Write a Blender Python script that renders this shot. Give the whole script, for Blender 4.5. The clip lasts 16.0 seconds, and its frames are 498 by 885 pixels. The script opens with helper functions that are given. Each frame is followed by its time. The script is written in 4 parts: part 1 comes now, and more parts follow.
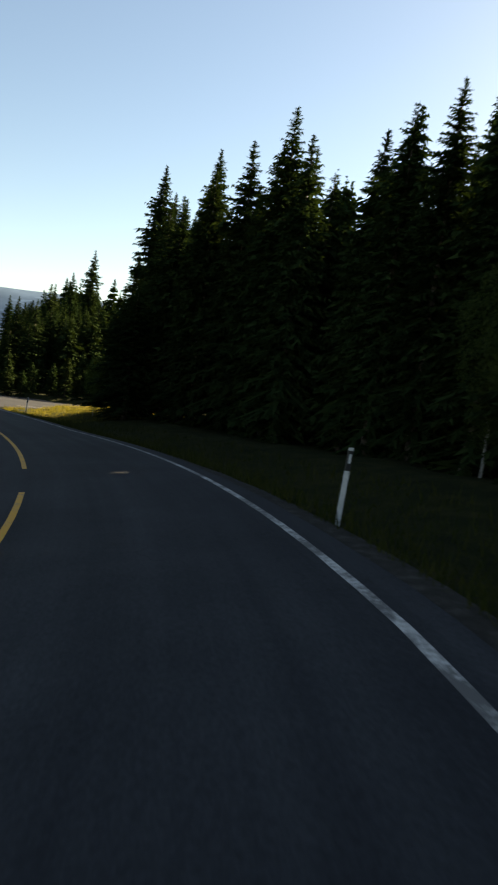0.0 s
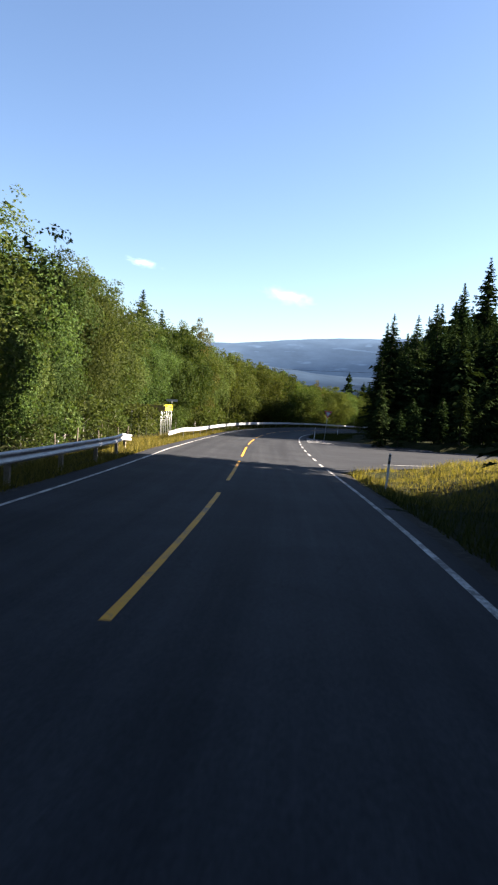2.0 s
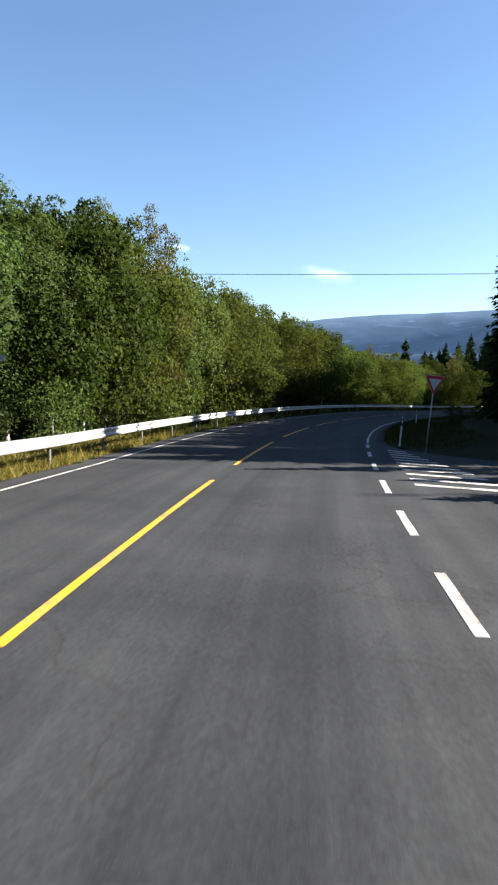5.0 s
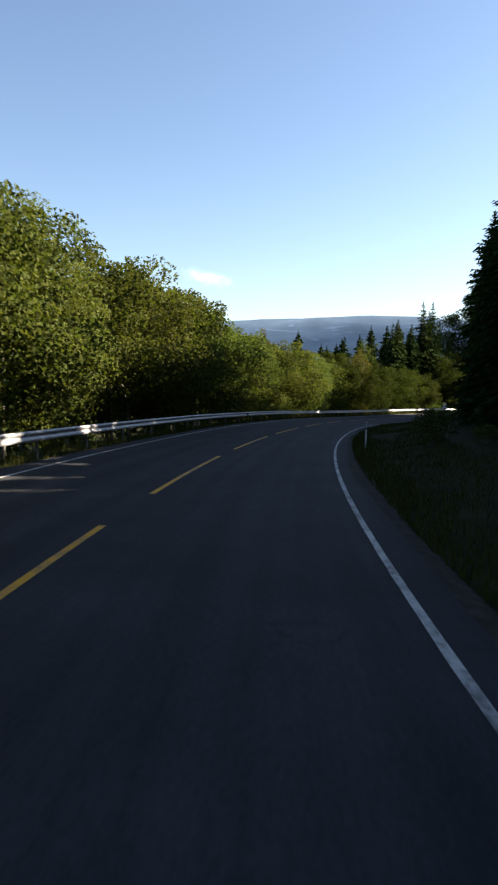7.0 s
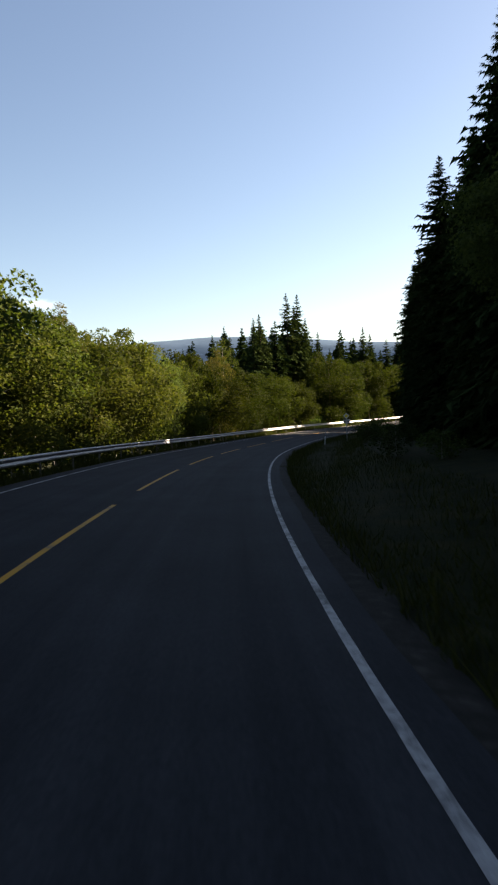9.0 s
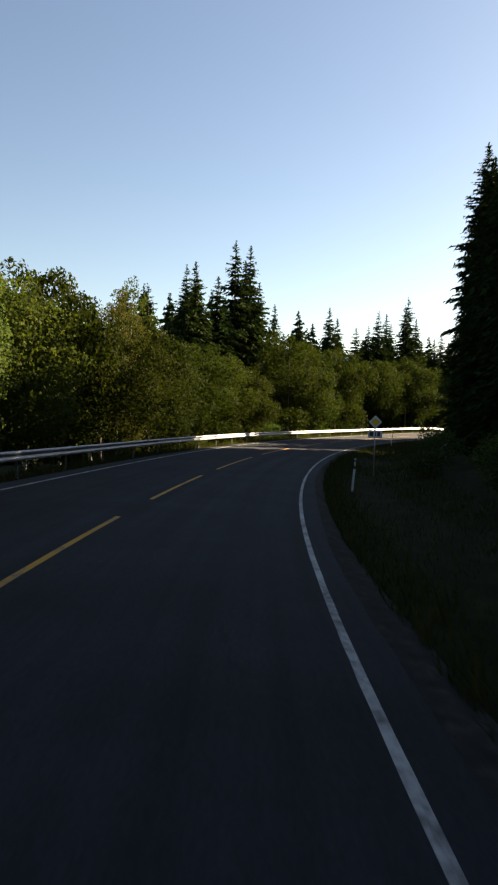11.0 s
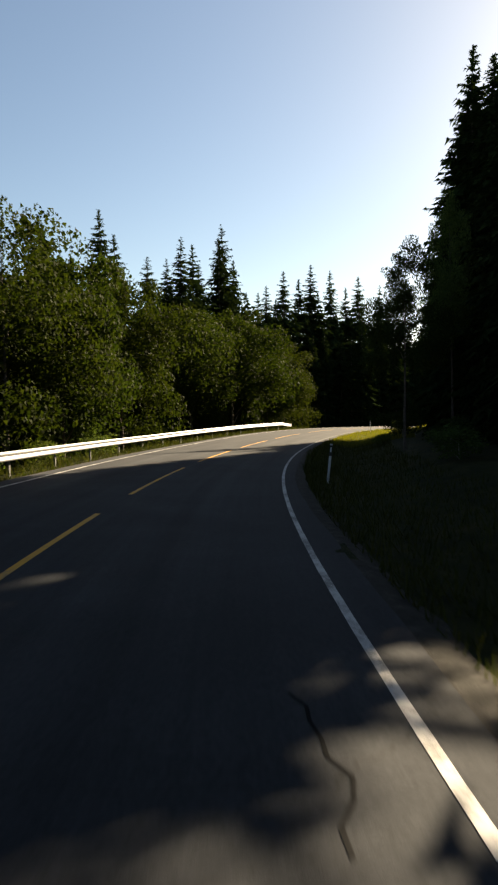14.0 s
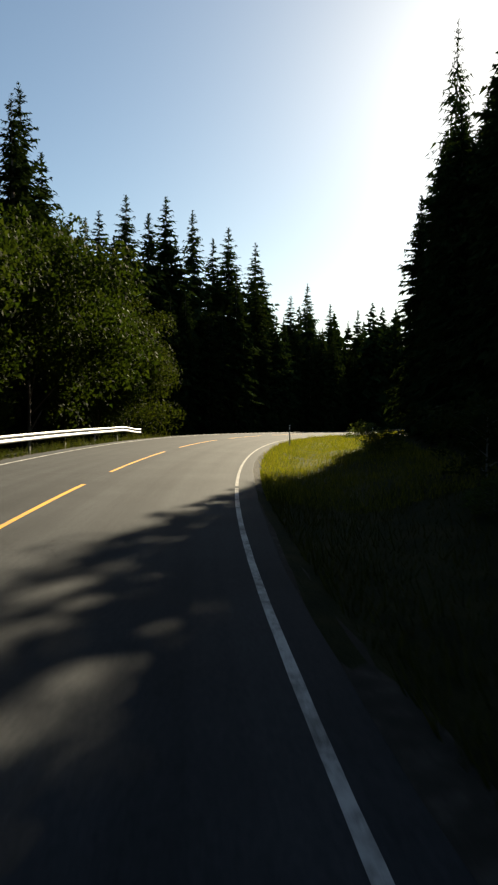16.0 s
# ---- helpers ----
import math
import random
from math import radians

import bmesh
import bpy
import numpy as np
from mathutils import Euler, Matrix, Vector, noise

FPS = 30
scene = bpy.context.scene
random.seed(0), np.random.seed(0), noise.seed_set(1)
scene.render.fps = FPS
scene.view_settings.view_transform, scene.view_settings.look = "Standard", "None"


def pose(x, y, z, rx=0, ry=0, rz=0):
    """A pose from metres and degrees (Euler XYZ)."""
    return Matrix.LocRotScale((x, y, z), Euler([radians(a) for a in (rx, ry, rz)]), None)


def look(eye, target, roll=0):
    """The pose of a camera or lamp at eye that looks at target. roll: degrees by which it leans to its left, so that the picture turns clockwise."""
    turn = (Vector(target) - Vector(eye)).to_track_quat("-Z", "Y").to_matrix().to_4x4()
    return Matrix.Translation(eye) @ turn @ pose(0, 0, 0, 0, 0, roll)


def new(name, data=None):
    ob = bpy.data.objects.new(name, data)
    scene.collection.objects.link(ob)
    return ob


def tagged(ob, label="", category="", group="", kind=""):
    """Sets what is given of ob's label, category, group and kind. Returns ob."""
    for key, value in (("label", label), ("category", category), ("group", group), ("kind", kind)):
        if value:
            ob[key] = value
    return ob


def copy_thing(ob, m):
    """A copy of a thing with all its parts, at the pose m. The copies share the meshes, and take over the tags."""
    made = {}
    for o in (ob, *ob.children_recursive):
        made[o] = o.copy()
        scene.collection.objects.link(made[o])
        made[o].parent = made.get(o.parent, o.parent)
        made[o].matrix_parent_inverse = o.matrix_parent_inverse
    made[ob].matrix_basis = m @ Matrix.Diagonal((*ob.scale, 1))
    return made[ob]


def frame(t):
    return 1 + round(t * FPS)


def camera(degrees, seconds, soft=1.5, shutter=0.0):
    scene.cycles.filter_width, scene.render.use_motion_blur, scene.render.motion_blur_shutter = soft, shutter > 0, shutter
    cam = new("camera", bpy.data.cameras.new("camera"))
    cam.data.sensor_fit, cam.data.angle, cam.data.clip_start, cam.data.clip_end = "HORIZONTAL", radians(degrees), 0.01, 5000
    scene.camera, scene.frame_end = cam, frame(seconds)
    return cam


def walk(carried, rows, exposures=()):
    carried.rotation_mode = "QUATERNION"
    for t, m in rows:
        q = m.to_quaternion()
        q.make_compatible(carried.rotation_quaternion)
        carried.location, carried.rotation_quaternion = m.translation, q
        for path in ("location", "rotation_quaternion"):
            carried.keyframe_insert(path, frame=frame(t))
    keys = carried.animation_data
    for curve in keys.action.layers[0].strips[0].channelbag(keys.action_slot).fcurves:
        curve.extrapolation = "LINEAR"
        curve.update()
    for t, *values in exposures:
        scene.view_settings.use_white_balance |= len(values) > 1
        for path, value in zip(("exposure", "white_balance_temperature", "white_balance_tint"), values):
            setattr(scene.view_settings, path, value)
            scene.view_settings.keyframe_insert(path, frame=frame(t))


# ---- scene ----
# ---- camera ----
LENS = 39.950
LANE_R, LANE_L = 3.698, 3.558
CURVE = [-38.8506, -10.4356, 18.0766, 15.5760, 4.2121, 1.4309, 0.4222, -2.5135, -3.1334, -5.1856, -4.5701, -3.3124, -4.2073, -3.8388, -4.2514, -5.3402, -5.3758, -5.7938, -6.0364, -4.8373, -6.3482, -4.8148, -6.0409, -7.3729, -7.9409, -8.2540, -8.3910, -8.4182, -8.3879, -8.3374]
RISE = [-0.087, 0.026, -1.115, -2.281, -3.231, -4.071, -5.175, -6.123, -7.388, -8.032, -8.721, -9.346, -9.447, -10.244, -11.040, -11.836]
BANK = [0.0960, 0.1642, 0.0047, -0.0421, 0.0091, -0.0178, -0.0502, -0.0510, -0.0456, -0.0323, -0.0268, -0.0347, -0.0208, -0.0133, -0.0092, -0.0073]


def stand(x, y, z, yaw, pitch, roll):
    a, b = radians(yaw), radians(pitch)
    ahead = Vector((-math.sin(a) * math.cos(b), math.cos(a) * math.cos(b), math.sin(b)))
    return look((x, y, z), Vector((x, y, z)) + ahead, roll)


PATH = [
    (0.0, stand(1.692, 1.153, 2.143, -4.613, -4.982, 7.976)),
    (0.5, stand(1.493, 7.506, 1.864, 4.470, -5.962, 6.598)),
    (1.0, stand(0.590, 13.347, 1.582, 14.455, -6.400, 6.533)),
    (1.5, stand(-1.039, 19.539, 1.277, 23.240, -7.868, 4.471)),
    (2.0, stand(-3.270, 25.808, 0.990, 27.692, -4.508, 3.329)),
    (2.5, stand(-5.564, 31.705, 0.850, 28.165, -4.491, 2.444)),
    (3.0, stand(-7.974, 37.543, 0.541, 29.645, -4.056, 1.578)),
    (5.5, stand(-23.597, 69.637, -1.015, 31.441, -6.465, 0.616)),
    (6.0, stand(-26.607, 76.347, -1.326, 29.733, -6.089, -1.573)),
    (6.5, stand(-29.639, 83.207, -1.585, 26.774, -5.688, -1.973)),
    (7.0, stand(-32.572, 90.390, -1.872, 21.560, -5.567, 0.731)),
    (7.5, stand(-35.248, 97.855, -2.127, 17.925, -5.724, -0.395)),
    (8.0, stand(-37.636, 105.657, -2.408, 15.299, -4.123, -1.391)),
    (8.5, stand(-39.735, 113.756, -2.820, 12.966, -2.882, -2.265)),
    (9.0, stand(-41.719, 122.231, -3.211, 8.908, -3.803, -2.719)),
    (11.5, stand(-47.512, 167.593, -5.010, 0.831, -3.154, 1.655)),
    (12.0, stand(-47.599, 176.120, -5.395, -2.522, -2.401, 1.092)),
    (12.5, stand(-47.259, 184.431, -5.720, -7.797, -5.541, -0.076)),
    (13.0, stand(-46.594, 192.304, -5.973, -10.197, -4.170, -2.199)),
    (13.5, stand(-45.504, 200.284, -6.158, -12.967, -4.666, -2.071)),
    (14.0, stand(-43.838, 208.704, -6.425, -15.907, -3.402, -0.854)),
    (14.5, stand(-41.891, 216.824, -6.550, -21.074, -3.087, 0.122)),
    (15.0, stand(-39.505, 224.588, -6.832, -24.650, -4.606, -1.948)),
    (15.5, stand(-36.644, 232.508, -7.071, -25.784, -4.181, 0.059)),
    (16.0, stand(-33.291, 240.654, -7.316, -29.366, -3.323, 0.294)),
]
EXPOSURE = [(0.0, 2.25, 8200, 7), (1.0, 2.45, 7100, 12), (2.0, 2.35, 6200, 15), (5.5, 2.1, 5850, 9), (6.5, 2.25, 6200, 9), (7.5, 2.25, 7200, 15), (9.0, 2.1, 7500, 15), (12.0, 1.88, 7700, 10), (13.0, 1.75, 7700, 9), (14.0, 1.66, 7600, 8), (15.0, 1.58, 7500, 6), (16.0, 1.3, 7000, 2)]
cam = camera(LENS, 16.0, 2.2, 0.15)
walk(cam, PATH, EXPOSURE)

# ---- sun and sky ----
SUN_AZ, SUN_EL = 52.0, 26.0          # degrees from +y towards +x, and above the horizon
SUN = Vector((math.sin(radians(SUN_AZ)) * math.cos(radians(SUN_EL)),
              math.cos(radians(SUN_AZ)) * math.cos(radians(SUN_EL)), math.sin(radians(SUN_EL))))
world = bpy.data.worlds.new("world")
scene.world = world
world.use_nodes = True
wn = world.node_tree.nodes
sky = wn.new("ShaderNodeTexSky")
sky.sky_type, sky.sun_disc = "NISHITA", False
sky.sun_elevation, sky.sun_rotation = radians(SUN_EL), radians(SUN_AZ)
sky.air_density, sky.dust_density, sky.ozone_density, sky.altitude = 1.0, 0.7, 2.0, 400
wn["Background"].inputs["Strength"].default_value = 0.05
world.node_tree.links.new(sky.outputs[0], wn["Background"].inputs["Color"])
lamp = bpy.data.lights.new("sun", "SUN")
lamp.energy, lamp.angle, lamp.color = 8.0, radians(0.5), (1.0, 0.85, 0.66)
sun = new("sun", lamp)
sun.matrix_world = look((0, 0, 200), Vector((0, 0, 200)) - SUN)

# ---- the road's line: curvature every 13 m, height and cross-fall every 26 m ----
S0 = -20.0
ST = np.arange(S0, 350.5, 1.0)
KK = S0 + 13.0 * np.arange(len(CURVE))
ZK = S0 + 26.0 * np.arange(len(RISE))


def rise(s):
    u = np.clip((s - S0) / 26.0, 0, len(RISE) - 1.001)
    i = u.astype(int)
    f = u - i
    v = np.array(RISE)

    def p(j):
        return v[np.clip(j, 0, len(v) - 1)]
    return ((1 - f) ** 3 * p(i - 1) + (3 * f ** 3 - 6 * f * f + 4) * p(i) + (-3 * f ** 3 + 3 * f * f + 3 * f + 1) * p(i + 1) + f ** 3 * p(i + 2)) / 6


_k = np.interp(ST, KK, np.array(CURVE) / 1000)
_th = np.concatenate([[0], np.cumsum(_k)[:-1]])
_th -= np.interp(0, ST, _th)
_x, _y = np.cumsum(-np.sin(_th)), np.cumsum(np.cos(_th))
_x -= np.interp(0, ST, _x)
_y -= np.interp(0, ST, _y)
_z, _e = rise(ST), np.interp(ST, ZK, BANK)
# the road goes on straight behind the start and beyond the end
_n0, _n1 = 60, 160
_x = np.concatenate([_x[0] + math.sin(_th[0]) * np.arange(_n0, 0, -1), _x, _x[-1] - math.sin(_th[-1]) * np.arange(1, _n1 + 1)])
_y = np.concatenate([_y[0] - math.cos(_th[0]) * np.arange(_n0, 0, -1), _y, _y[-1] + math.cos(_th[-1]) * np.arange(1, _n1 + 1)])
_z = np.concatenate([np.full(_n0, _z[0]), _z, np.full(_n1, _z[-1])])
_e = np.concatenate([np.full(_n0, _e[0]), _e, np.full(_n1, _e[-1])])
_th = np.concatenate([np.full(_n0, _th[0]), _th, np.full(_n1, _th[-1])])
SS = np.arange(len(_x)) + S0 - _n0


def at(s, lat, up=0.0):
    """A point beside the road: s metres along it, lat metres to the right of the yellow line, up metres over its surface."""
    x, y, z, e, th = (np.interp(s, SS, v) for v in (_x, _y, _z, _e, _th))
    return np.stack([x + lat * np.cos(th), y + lat * np.sin(th), z + lat * e + up], -1)


def beside(x, y):
    """The s and lat of points in plan (arrays)."""
    x, y = np.atleast_1d(x), np.atleast_1d(y)
    s, lat = np.empty(len(x)), np.empty(len(x))
    for a in range(0, len(x), 2000):
        d = (x[a:a + 2000, None] - _x) ** 2 + (y[a:a + 2000, None] - _y) ** 2
        j = d.argmin(1)
        s[a:a + 2000] = SS[j]
        sg = (x[a:a + 2000] - _x[j]) * np.cos(_th[j]) + (y[a:a + 2000] - _y[j]) * np.sin(_th[j])
        lat[a:a + 2000] = np.where(sg < 0, -1, 1) * np.sqrt(d[np.arange(len(j)), j])
    return s, lat


def step(a, b, v):
    u = np.clip((v - a) / (b - a), 0, 1)
    return u * u * (3 - 2 * u)


EDGE_R, EDGE_L = LANE_R + 0.42, LANE_L + 0.55      # where the asphalt ends
# side road: its line in plan, and half its width
SIDE_A, SIDE_D = np.array([-19.5, 62.3]), np.array([0.76, 0.65])
SIDE_N = np.array([-SIDE_D[1], SIDE_D[0]])


def apron(s):
    """How far to the right the asphalt reaches where the side road joins."""
    return np.interp(s, [53, 55, 57, 59, 61, 80, 84, 86, 88, 90, 92, 96], [EDGE_R, 4.8, 6, 9, 14, 14, 11, 8.9, 7.5, 6, 4.9, EDGE_R])


def side_half(a):
    return 4.3 + 5.6 * np.exp(-np.clip(a, 0, None) / 7.0), np.interp(a, [0, 10, 14.5, 19, 30], [9.0, 10.5, 9.5, 7.3, 4.5])


def in_side(x, y, more=0.0):
    a = (x - SIDE_A[0]) * SIDE_D[0] + (y - SIDE_A[1]) * SIDE_D[1]
    b = (x - SIDE_A[0]) * SIDE_N[0] + (y - SIDE_A[1]) * SIDE_N[1]
    near, far = side_half(a)
    return (a > -2) & (b > -near - more) & (b < far + more)


def ground(x, y):
    """The height of the ground (arrays)."""
    s, lat = beside(x, y)
    e, z = np.interp(s, SS, _e), np.interp(s, SS, _z)
    out = np.abs(lat) - np.where(lat > 0, EDGE_R, EDGE_L)
    base = z + e * np.clip(lat, -EDGE_L, EDGE_R)
    right = -0.10 * step(0, 0.5, out) - 0.25 * step(0.4, 2.0, out) + 0.75 * step(2.0, 6.5, out) + 0.02 * np.clip(out - 6, 0, 60)
    level = 1 - 0.85 * step(46, 56, s) * (1 - step(92, 104, s))       # level ground round the signs
    left = -0.10 * step(0, 0.5, out) - level * (1.5 * step(1.0, 6.0, out) + 0.10 * np.clip(out - 5, 0, 45))
    h = base + np.where(lat > 0, right, left)
    bump = 0.10 * np.sin(x * 0.9 + 1.3 * np.sin(y * 0.5)) * np.sin(y * 0.8 + np.sin(x * 0.37)) * step(0.8, 4.0, out)
    paved = (in_side(x, y, 1.0) & (lat > 0)) | ((s > 52) & (s < 97) & (lat > 0) & (lat < apron(s) + 0.8))
    flat = np.where(paved, base - 0.08, h + bump)
    far = step(90, 600, np.abs(lat))
    return np.where(np.abs(lat) < np.where(lat > 0, EDGE_R, EDGE_L), base - 0.12, flat) * (1 - far) + far * -70.0


# ---- materials ----
def nodes_of(name):
    m = bpy.data.materials.new(name)
    m.use_nodes = True
    t = m.node_tree
    return m, t.nodes, t.links, t.nodes["Principled BSDF"]


def noise_node(nt, ln, scale, detail=4.0, rough=0.6, coord="Object", stretch=None):
    tc = nt.new("ShaderNodeTexCoord")
    n = nt.new("ShaderNodeTexNoise")
    n.inputs["Scale"].default_value, n.inputs["Detail"].default_value, n.inputs["Roughness"].default_value = scale, detail, rough
    src = tc.outputs[coord]
    if stretch:
        mp = nt.new("ShaderNodeMapping")
        mp.inputs["Scale"].default_value = stretch
        ln.new(src, mp.inputs["Vector"])
        src = mp.outputs[0]
    ln.new(src, n.inputs["Vector"])
    return n.outputs["Fac"]


def ramp(nt, ln, fac, stops):
    r = nt.new("ShaderNodeValToRGB")
    while len(r.color_ramp.elements) < len(stops):
        r.color_ramp.elements.new(0.5)
    for e, (p, c) in zip(r.color_ramp.elements, stops):
        e.position, e.color = p, (*c, 1) if len(c) == 3 else c
    ln.new(fac, r.inputs[0])
    return r.outputs[0]


def mixed(nt, ln, fac, a, b, mode="MIX"):
    m = nt.new("ShaderNodeMix")
    m.data_type, m.blend_type = "RGBA", mode
    for sock, v in ((m.inputs[0], fac), (m.inputs[6], a), (m.inputs[7], b)):
        if isinstance(v, (int, float)):
            sock.default_value = v
        elif isinstance(v, tuple):
            sock.default_value = (*v, 1)
        else:
            ln.new(v, sock)
    return m.outputs[2]


def bumped(nt, ln, bsdf, fac, strength, distance):
    b = nt.new("ShaderNodeBump")
    b.inputs["Strength"].default_value, b.inputs["Distance"].default_value = strength, distance
    ln.new(fac, b.inputs["Height"])
    ln.new(b.outputs[0], bsdf.inputs["Normal"])


def grainy(name, stops, scale, rough=0.8, fine=40.0, bump=0.3, depth=0.01, metal=0.0, big=None, spec=0.5):
    m, nt, ln, b = nodes_of(name)
    col = ramp(nt, ln, noise_node(nt, ln, scale), stops)
    if big:
        col = mixed(nt, ln, noise_node(nt, ln, big[0], 3), col, mixed(nt, ln, 1.0, col, big[1], "MULTIPLY"))
    f = noise_node(nt, ln, fine, 3)
    col = mixed(nt, ln, 0.25, col, mixed(nt, ln, 1.0, col, ramp(nt, ln, f, [(0.3, (0.4, 0.4, 0.4)), (0.7, (1.5, 1.5, 1.5))]), "MULTIPLY"))
    ln.new(col, b.inputs["Base Color"])
    b.inputs["Roughness"].default_value, b.inputs["Metallic"].default_value = rough, metal
    b.inputs["Specular IOR Level"].default_value = spec
    bumped(nt, ln, b, f, bump, depth)
    return m


def asphalt():
    """Worn asphalt: stone grain, blotches, paler polished wheel tracks, long seams and fine cracks; uv is metres along and across."""
    m, nt, ln, b = nodes_of("asphalt")
    base = ramp(nt, ln, noise_node(nt, ln, 0.5, 5), [(0.3, (0.0185, 0.0204, 0.0232)), (0.55, (0.0242, 0.0264, 0.0298)), (0.8, (0.031, 0.0336, 0.0372))])
    streak = noise_node(nt, ln, 1.0, 5, 0.6, "UV", (0.035, 1.6, 1))
    base = mixed(nt, ln, 0.75, base, mixed(nt, ln, 1.0, base, ramp(nt, ln, streak, [(0.32, (0.62, 0.62, 0.64)), (0.68, (1.4, 1.38, 1.34))]), "MULTIPLY"))
    fine = noise_node(nt, ln, 120.0, 2)
    grit = noise_node(nt, ln, 26.0, 4, 0.7)
    base = mixed(nt, ln, 0.6, base, mixed(nt, ln, 1.0, base, ramp(nt, ln, grit, [(0.35, (0.6, 0.6, 0.6)), (0.65, (1.45, 1.45, 1.45))]), "MULTIPLY"))
    tc = nt.new("ShaderNodeTexCoord")
    vo = nt.new("ShaderNodeTexVoronoi")
    vo.feature, vo.inputs["Scale"].default_value = "DISTANCE_TO_EDGE", 0.32
    wob = nt.new("ShaderNodeTexNoise")
    wob.inputs["Scale"].default_value, wob.inputs["Detail"].default_value = 0.8, 6
    ln.new(tc.outputs["Object"], wob.inputs["Vector"])
    ad = nt.new("ShaderNodeVectorMath")
    ad.operation = "MULTIPLY_ADD"
    ad.inputs[1].default_value = (1.8, 1.8, 1.8)
    ln.new(wob.outputs["Color"], ad.inputs[0])
    ln.new(tc.outputs["Object"], ad.inputs[2])
    ln.new(ad.outputs[0], vo.inputs["Vector"])
    crack = ramp(nt, ln, vo.outputs["Distance"], [(0.0, (1, 1, 1)), (0.006, (0, 0, 0))])
    gate = ramp(nt, ln, noise_node(nt, ln, 0.16, 2), [(0.50, (0, 0, 0)), (0.62, (0.7, 0.7, 0.7))])
    base = mixed(nt, ln, mixed(nt, ln, 1.0, crack, gate, "MULTIPLY"), base, (0.014, 0.014, 0.014))
    ln.new(base, b.inputs["Base Color"])
    b.inputs["Roughness"].default_value = 0.85
    b.inputs["Specular IOR Level"].default_value = 0.08
    bumped(nt, ln, b, mixed(nt, ln, 0.5, fine, grit), 0.5, 0.008)
    return m


ASPHALT = asphalt()
GRAVEL = grainy("gravel", [(0.3, (0.018, 0.017, 0.014)), (0.55, (0.030, 0.028, 0.024)), (0.7, (0.058, 0.053, 0.046))], 5.0, 0.95, 60.0, 0.8, 0.02, spec=0.1)


def paint(name, colour, worn):
    m, nt, ln, b = nodes_of(name)
    f = noise_node(nt, ln, 14.0, 6, 0.75)
    g = noise_node(nt, ln, 1.3, 3, 0.6)
    w = ramp(nt, ln, mixed(nt, ln, 0.45, f, g), [(worn - 0.06, (0, 0, 0)), (worn + 0.08, (1, 1, 1))])
    col = mixed(nt, ln, w, (0.09, 0.087, 0.083), mixed(nt, ln, f, tuple(c * 0.75 for c in colour), colour))
    ln.new(col, b.inputs["Base Color"])
    b.inputs["Roughness"].default_value = 0.7
    b.inputs["Specular IOR Level"].default_value = 0.25
    bumped(nt, ln, b, f, 0.3, 0.003)
    return m


WHITE_PAINT = paint("white road paint", (0.42, 0.41, 0.395), 0.47)
YELLOW_PAINT = paint("yellow road paint", (0.58, 0.275, 0.012), 0.42)
WORN_PAINT = paint("worn white road paint", (0.52, 0.51, 0.48), 0.525)
FADED_PAINT = paint("faded white road paint", (0.34, 0.33, 0.31), 0.60)
STEEL = grainy("galvanised steel", [(0.3, (0.25, 0.255, 0.26)), (0.7, (0.36, 0.365, 0.37))], 5.0, 0.55, 30.0, 0.05, 0.002, 0.55)
POST_WOOD = grainy("weathered wood", [(0.3, (0.16, 0.13, 0.10)), (0.7, (0.28, 0.235, 0.19))], 6.0, 0.9, 50.0, 0.4, 0.004)
OLD_WOOD = grainy("old grey wood", [(0.3, (0.07, 0.06, 0.045)), (0.7, (0.14, 0.115, 0.09))], 6.0, 0.9, 50.0, 0.4, 0.004)
WHITE_PLASTIC = grainy("white plastic", [(0.3, (0.48, 0.48, 0.47)), (0.7, (0.62, 0.62, 0.61))], 5.0, 0.5, 30.0, 0.05, 0.002)
BLACK_PLASTIC = grainy("black plastic", [(0.3, (0.015, 0.015, 0.016)), (0.7, (0.03, 0.03, 0.03))], 5.0, 0.5, 30.0, 0.05, 0.002)
SIGN_GREY = grainy("grey metal", [(0.3, (0.30, 0.31, 0.31)), (0.7, (0.40, 0.41, 0.41))], 5.0, 0.5, 30.0, 0.05, 0.002, 0.5)
TAR = grainy("dark crack", [(0.3, (0.006, 0.006, 0.006)), (0.7, (0.010, 0.010, 0.010))], 8.0, 0.95, 40.0, 0.3, 0.004, spec=0.05)
POST_STEEL = grainy("dull weathered steel", [(0.3, (0.09, 0.09, 0.085)), (0.7, (0.15, 0.15, 0.145))], 5.0, 0.65, 30.0, 0.05, 0.002, 0.4)
SIGN_RED = grainy("red sign paint", [(0.3, (0.42, 0.02, 0.02)), (0.7, (0.52, 0.03, 0.03))], 3.0, 0.5, 30.0, 0.03, 0.002)
SIGN_WHITE = grainy("white sign paint", [(0.3, (0.58, 0.58, 0.58)), (0.7, (0.68, 0.68, 0.67))], 3.0, 0.5, 30.0, 0.03, 0.002)
SIGN_YELLOW = grainy("yellow sign paint", [(0.3, (0.75, 0.48, 0.01)), (0.7, (0.85, 0.56, 0.02))], 3.0, 0.5, 30.0, 0.03, 0.002)
SIGN_BACK = grainy("brown sign back", [(0.3, (0.15, 0.11, 0.035)), (0.7, (0.20, 0.15, 0.05))], 3.0, 0.7, 30.0, 0.03, 0.002)
CABLE = grainy("black cable", [(0.3, (0.008, 0.008, 0.008)), (0.7, (0.012, 0.012, 0.012))], 3.0, 0.9, 30.0, 0.03, 0.002, spec=0.02)
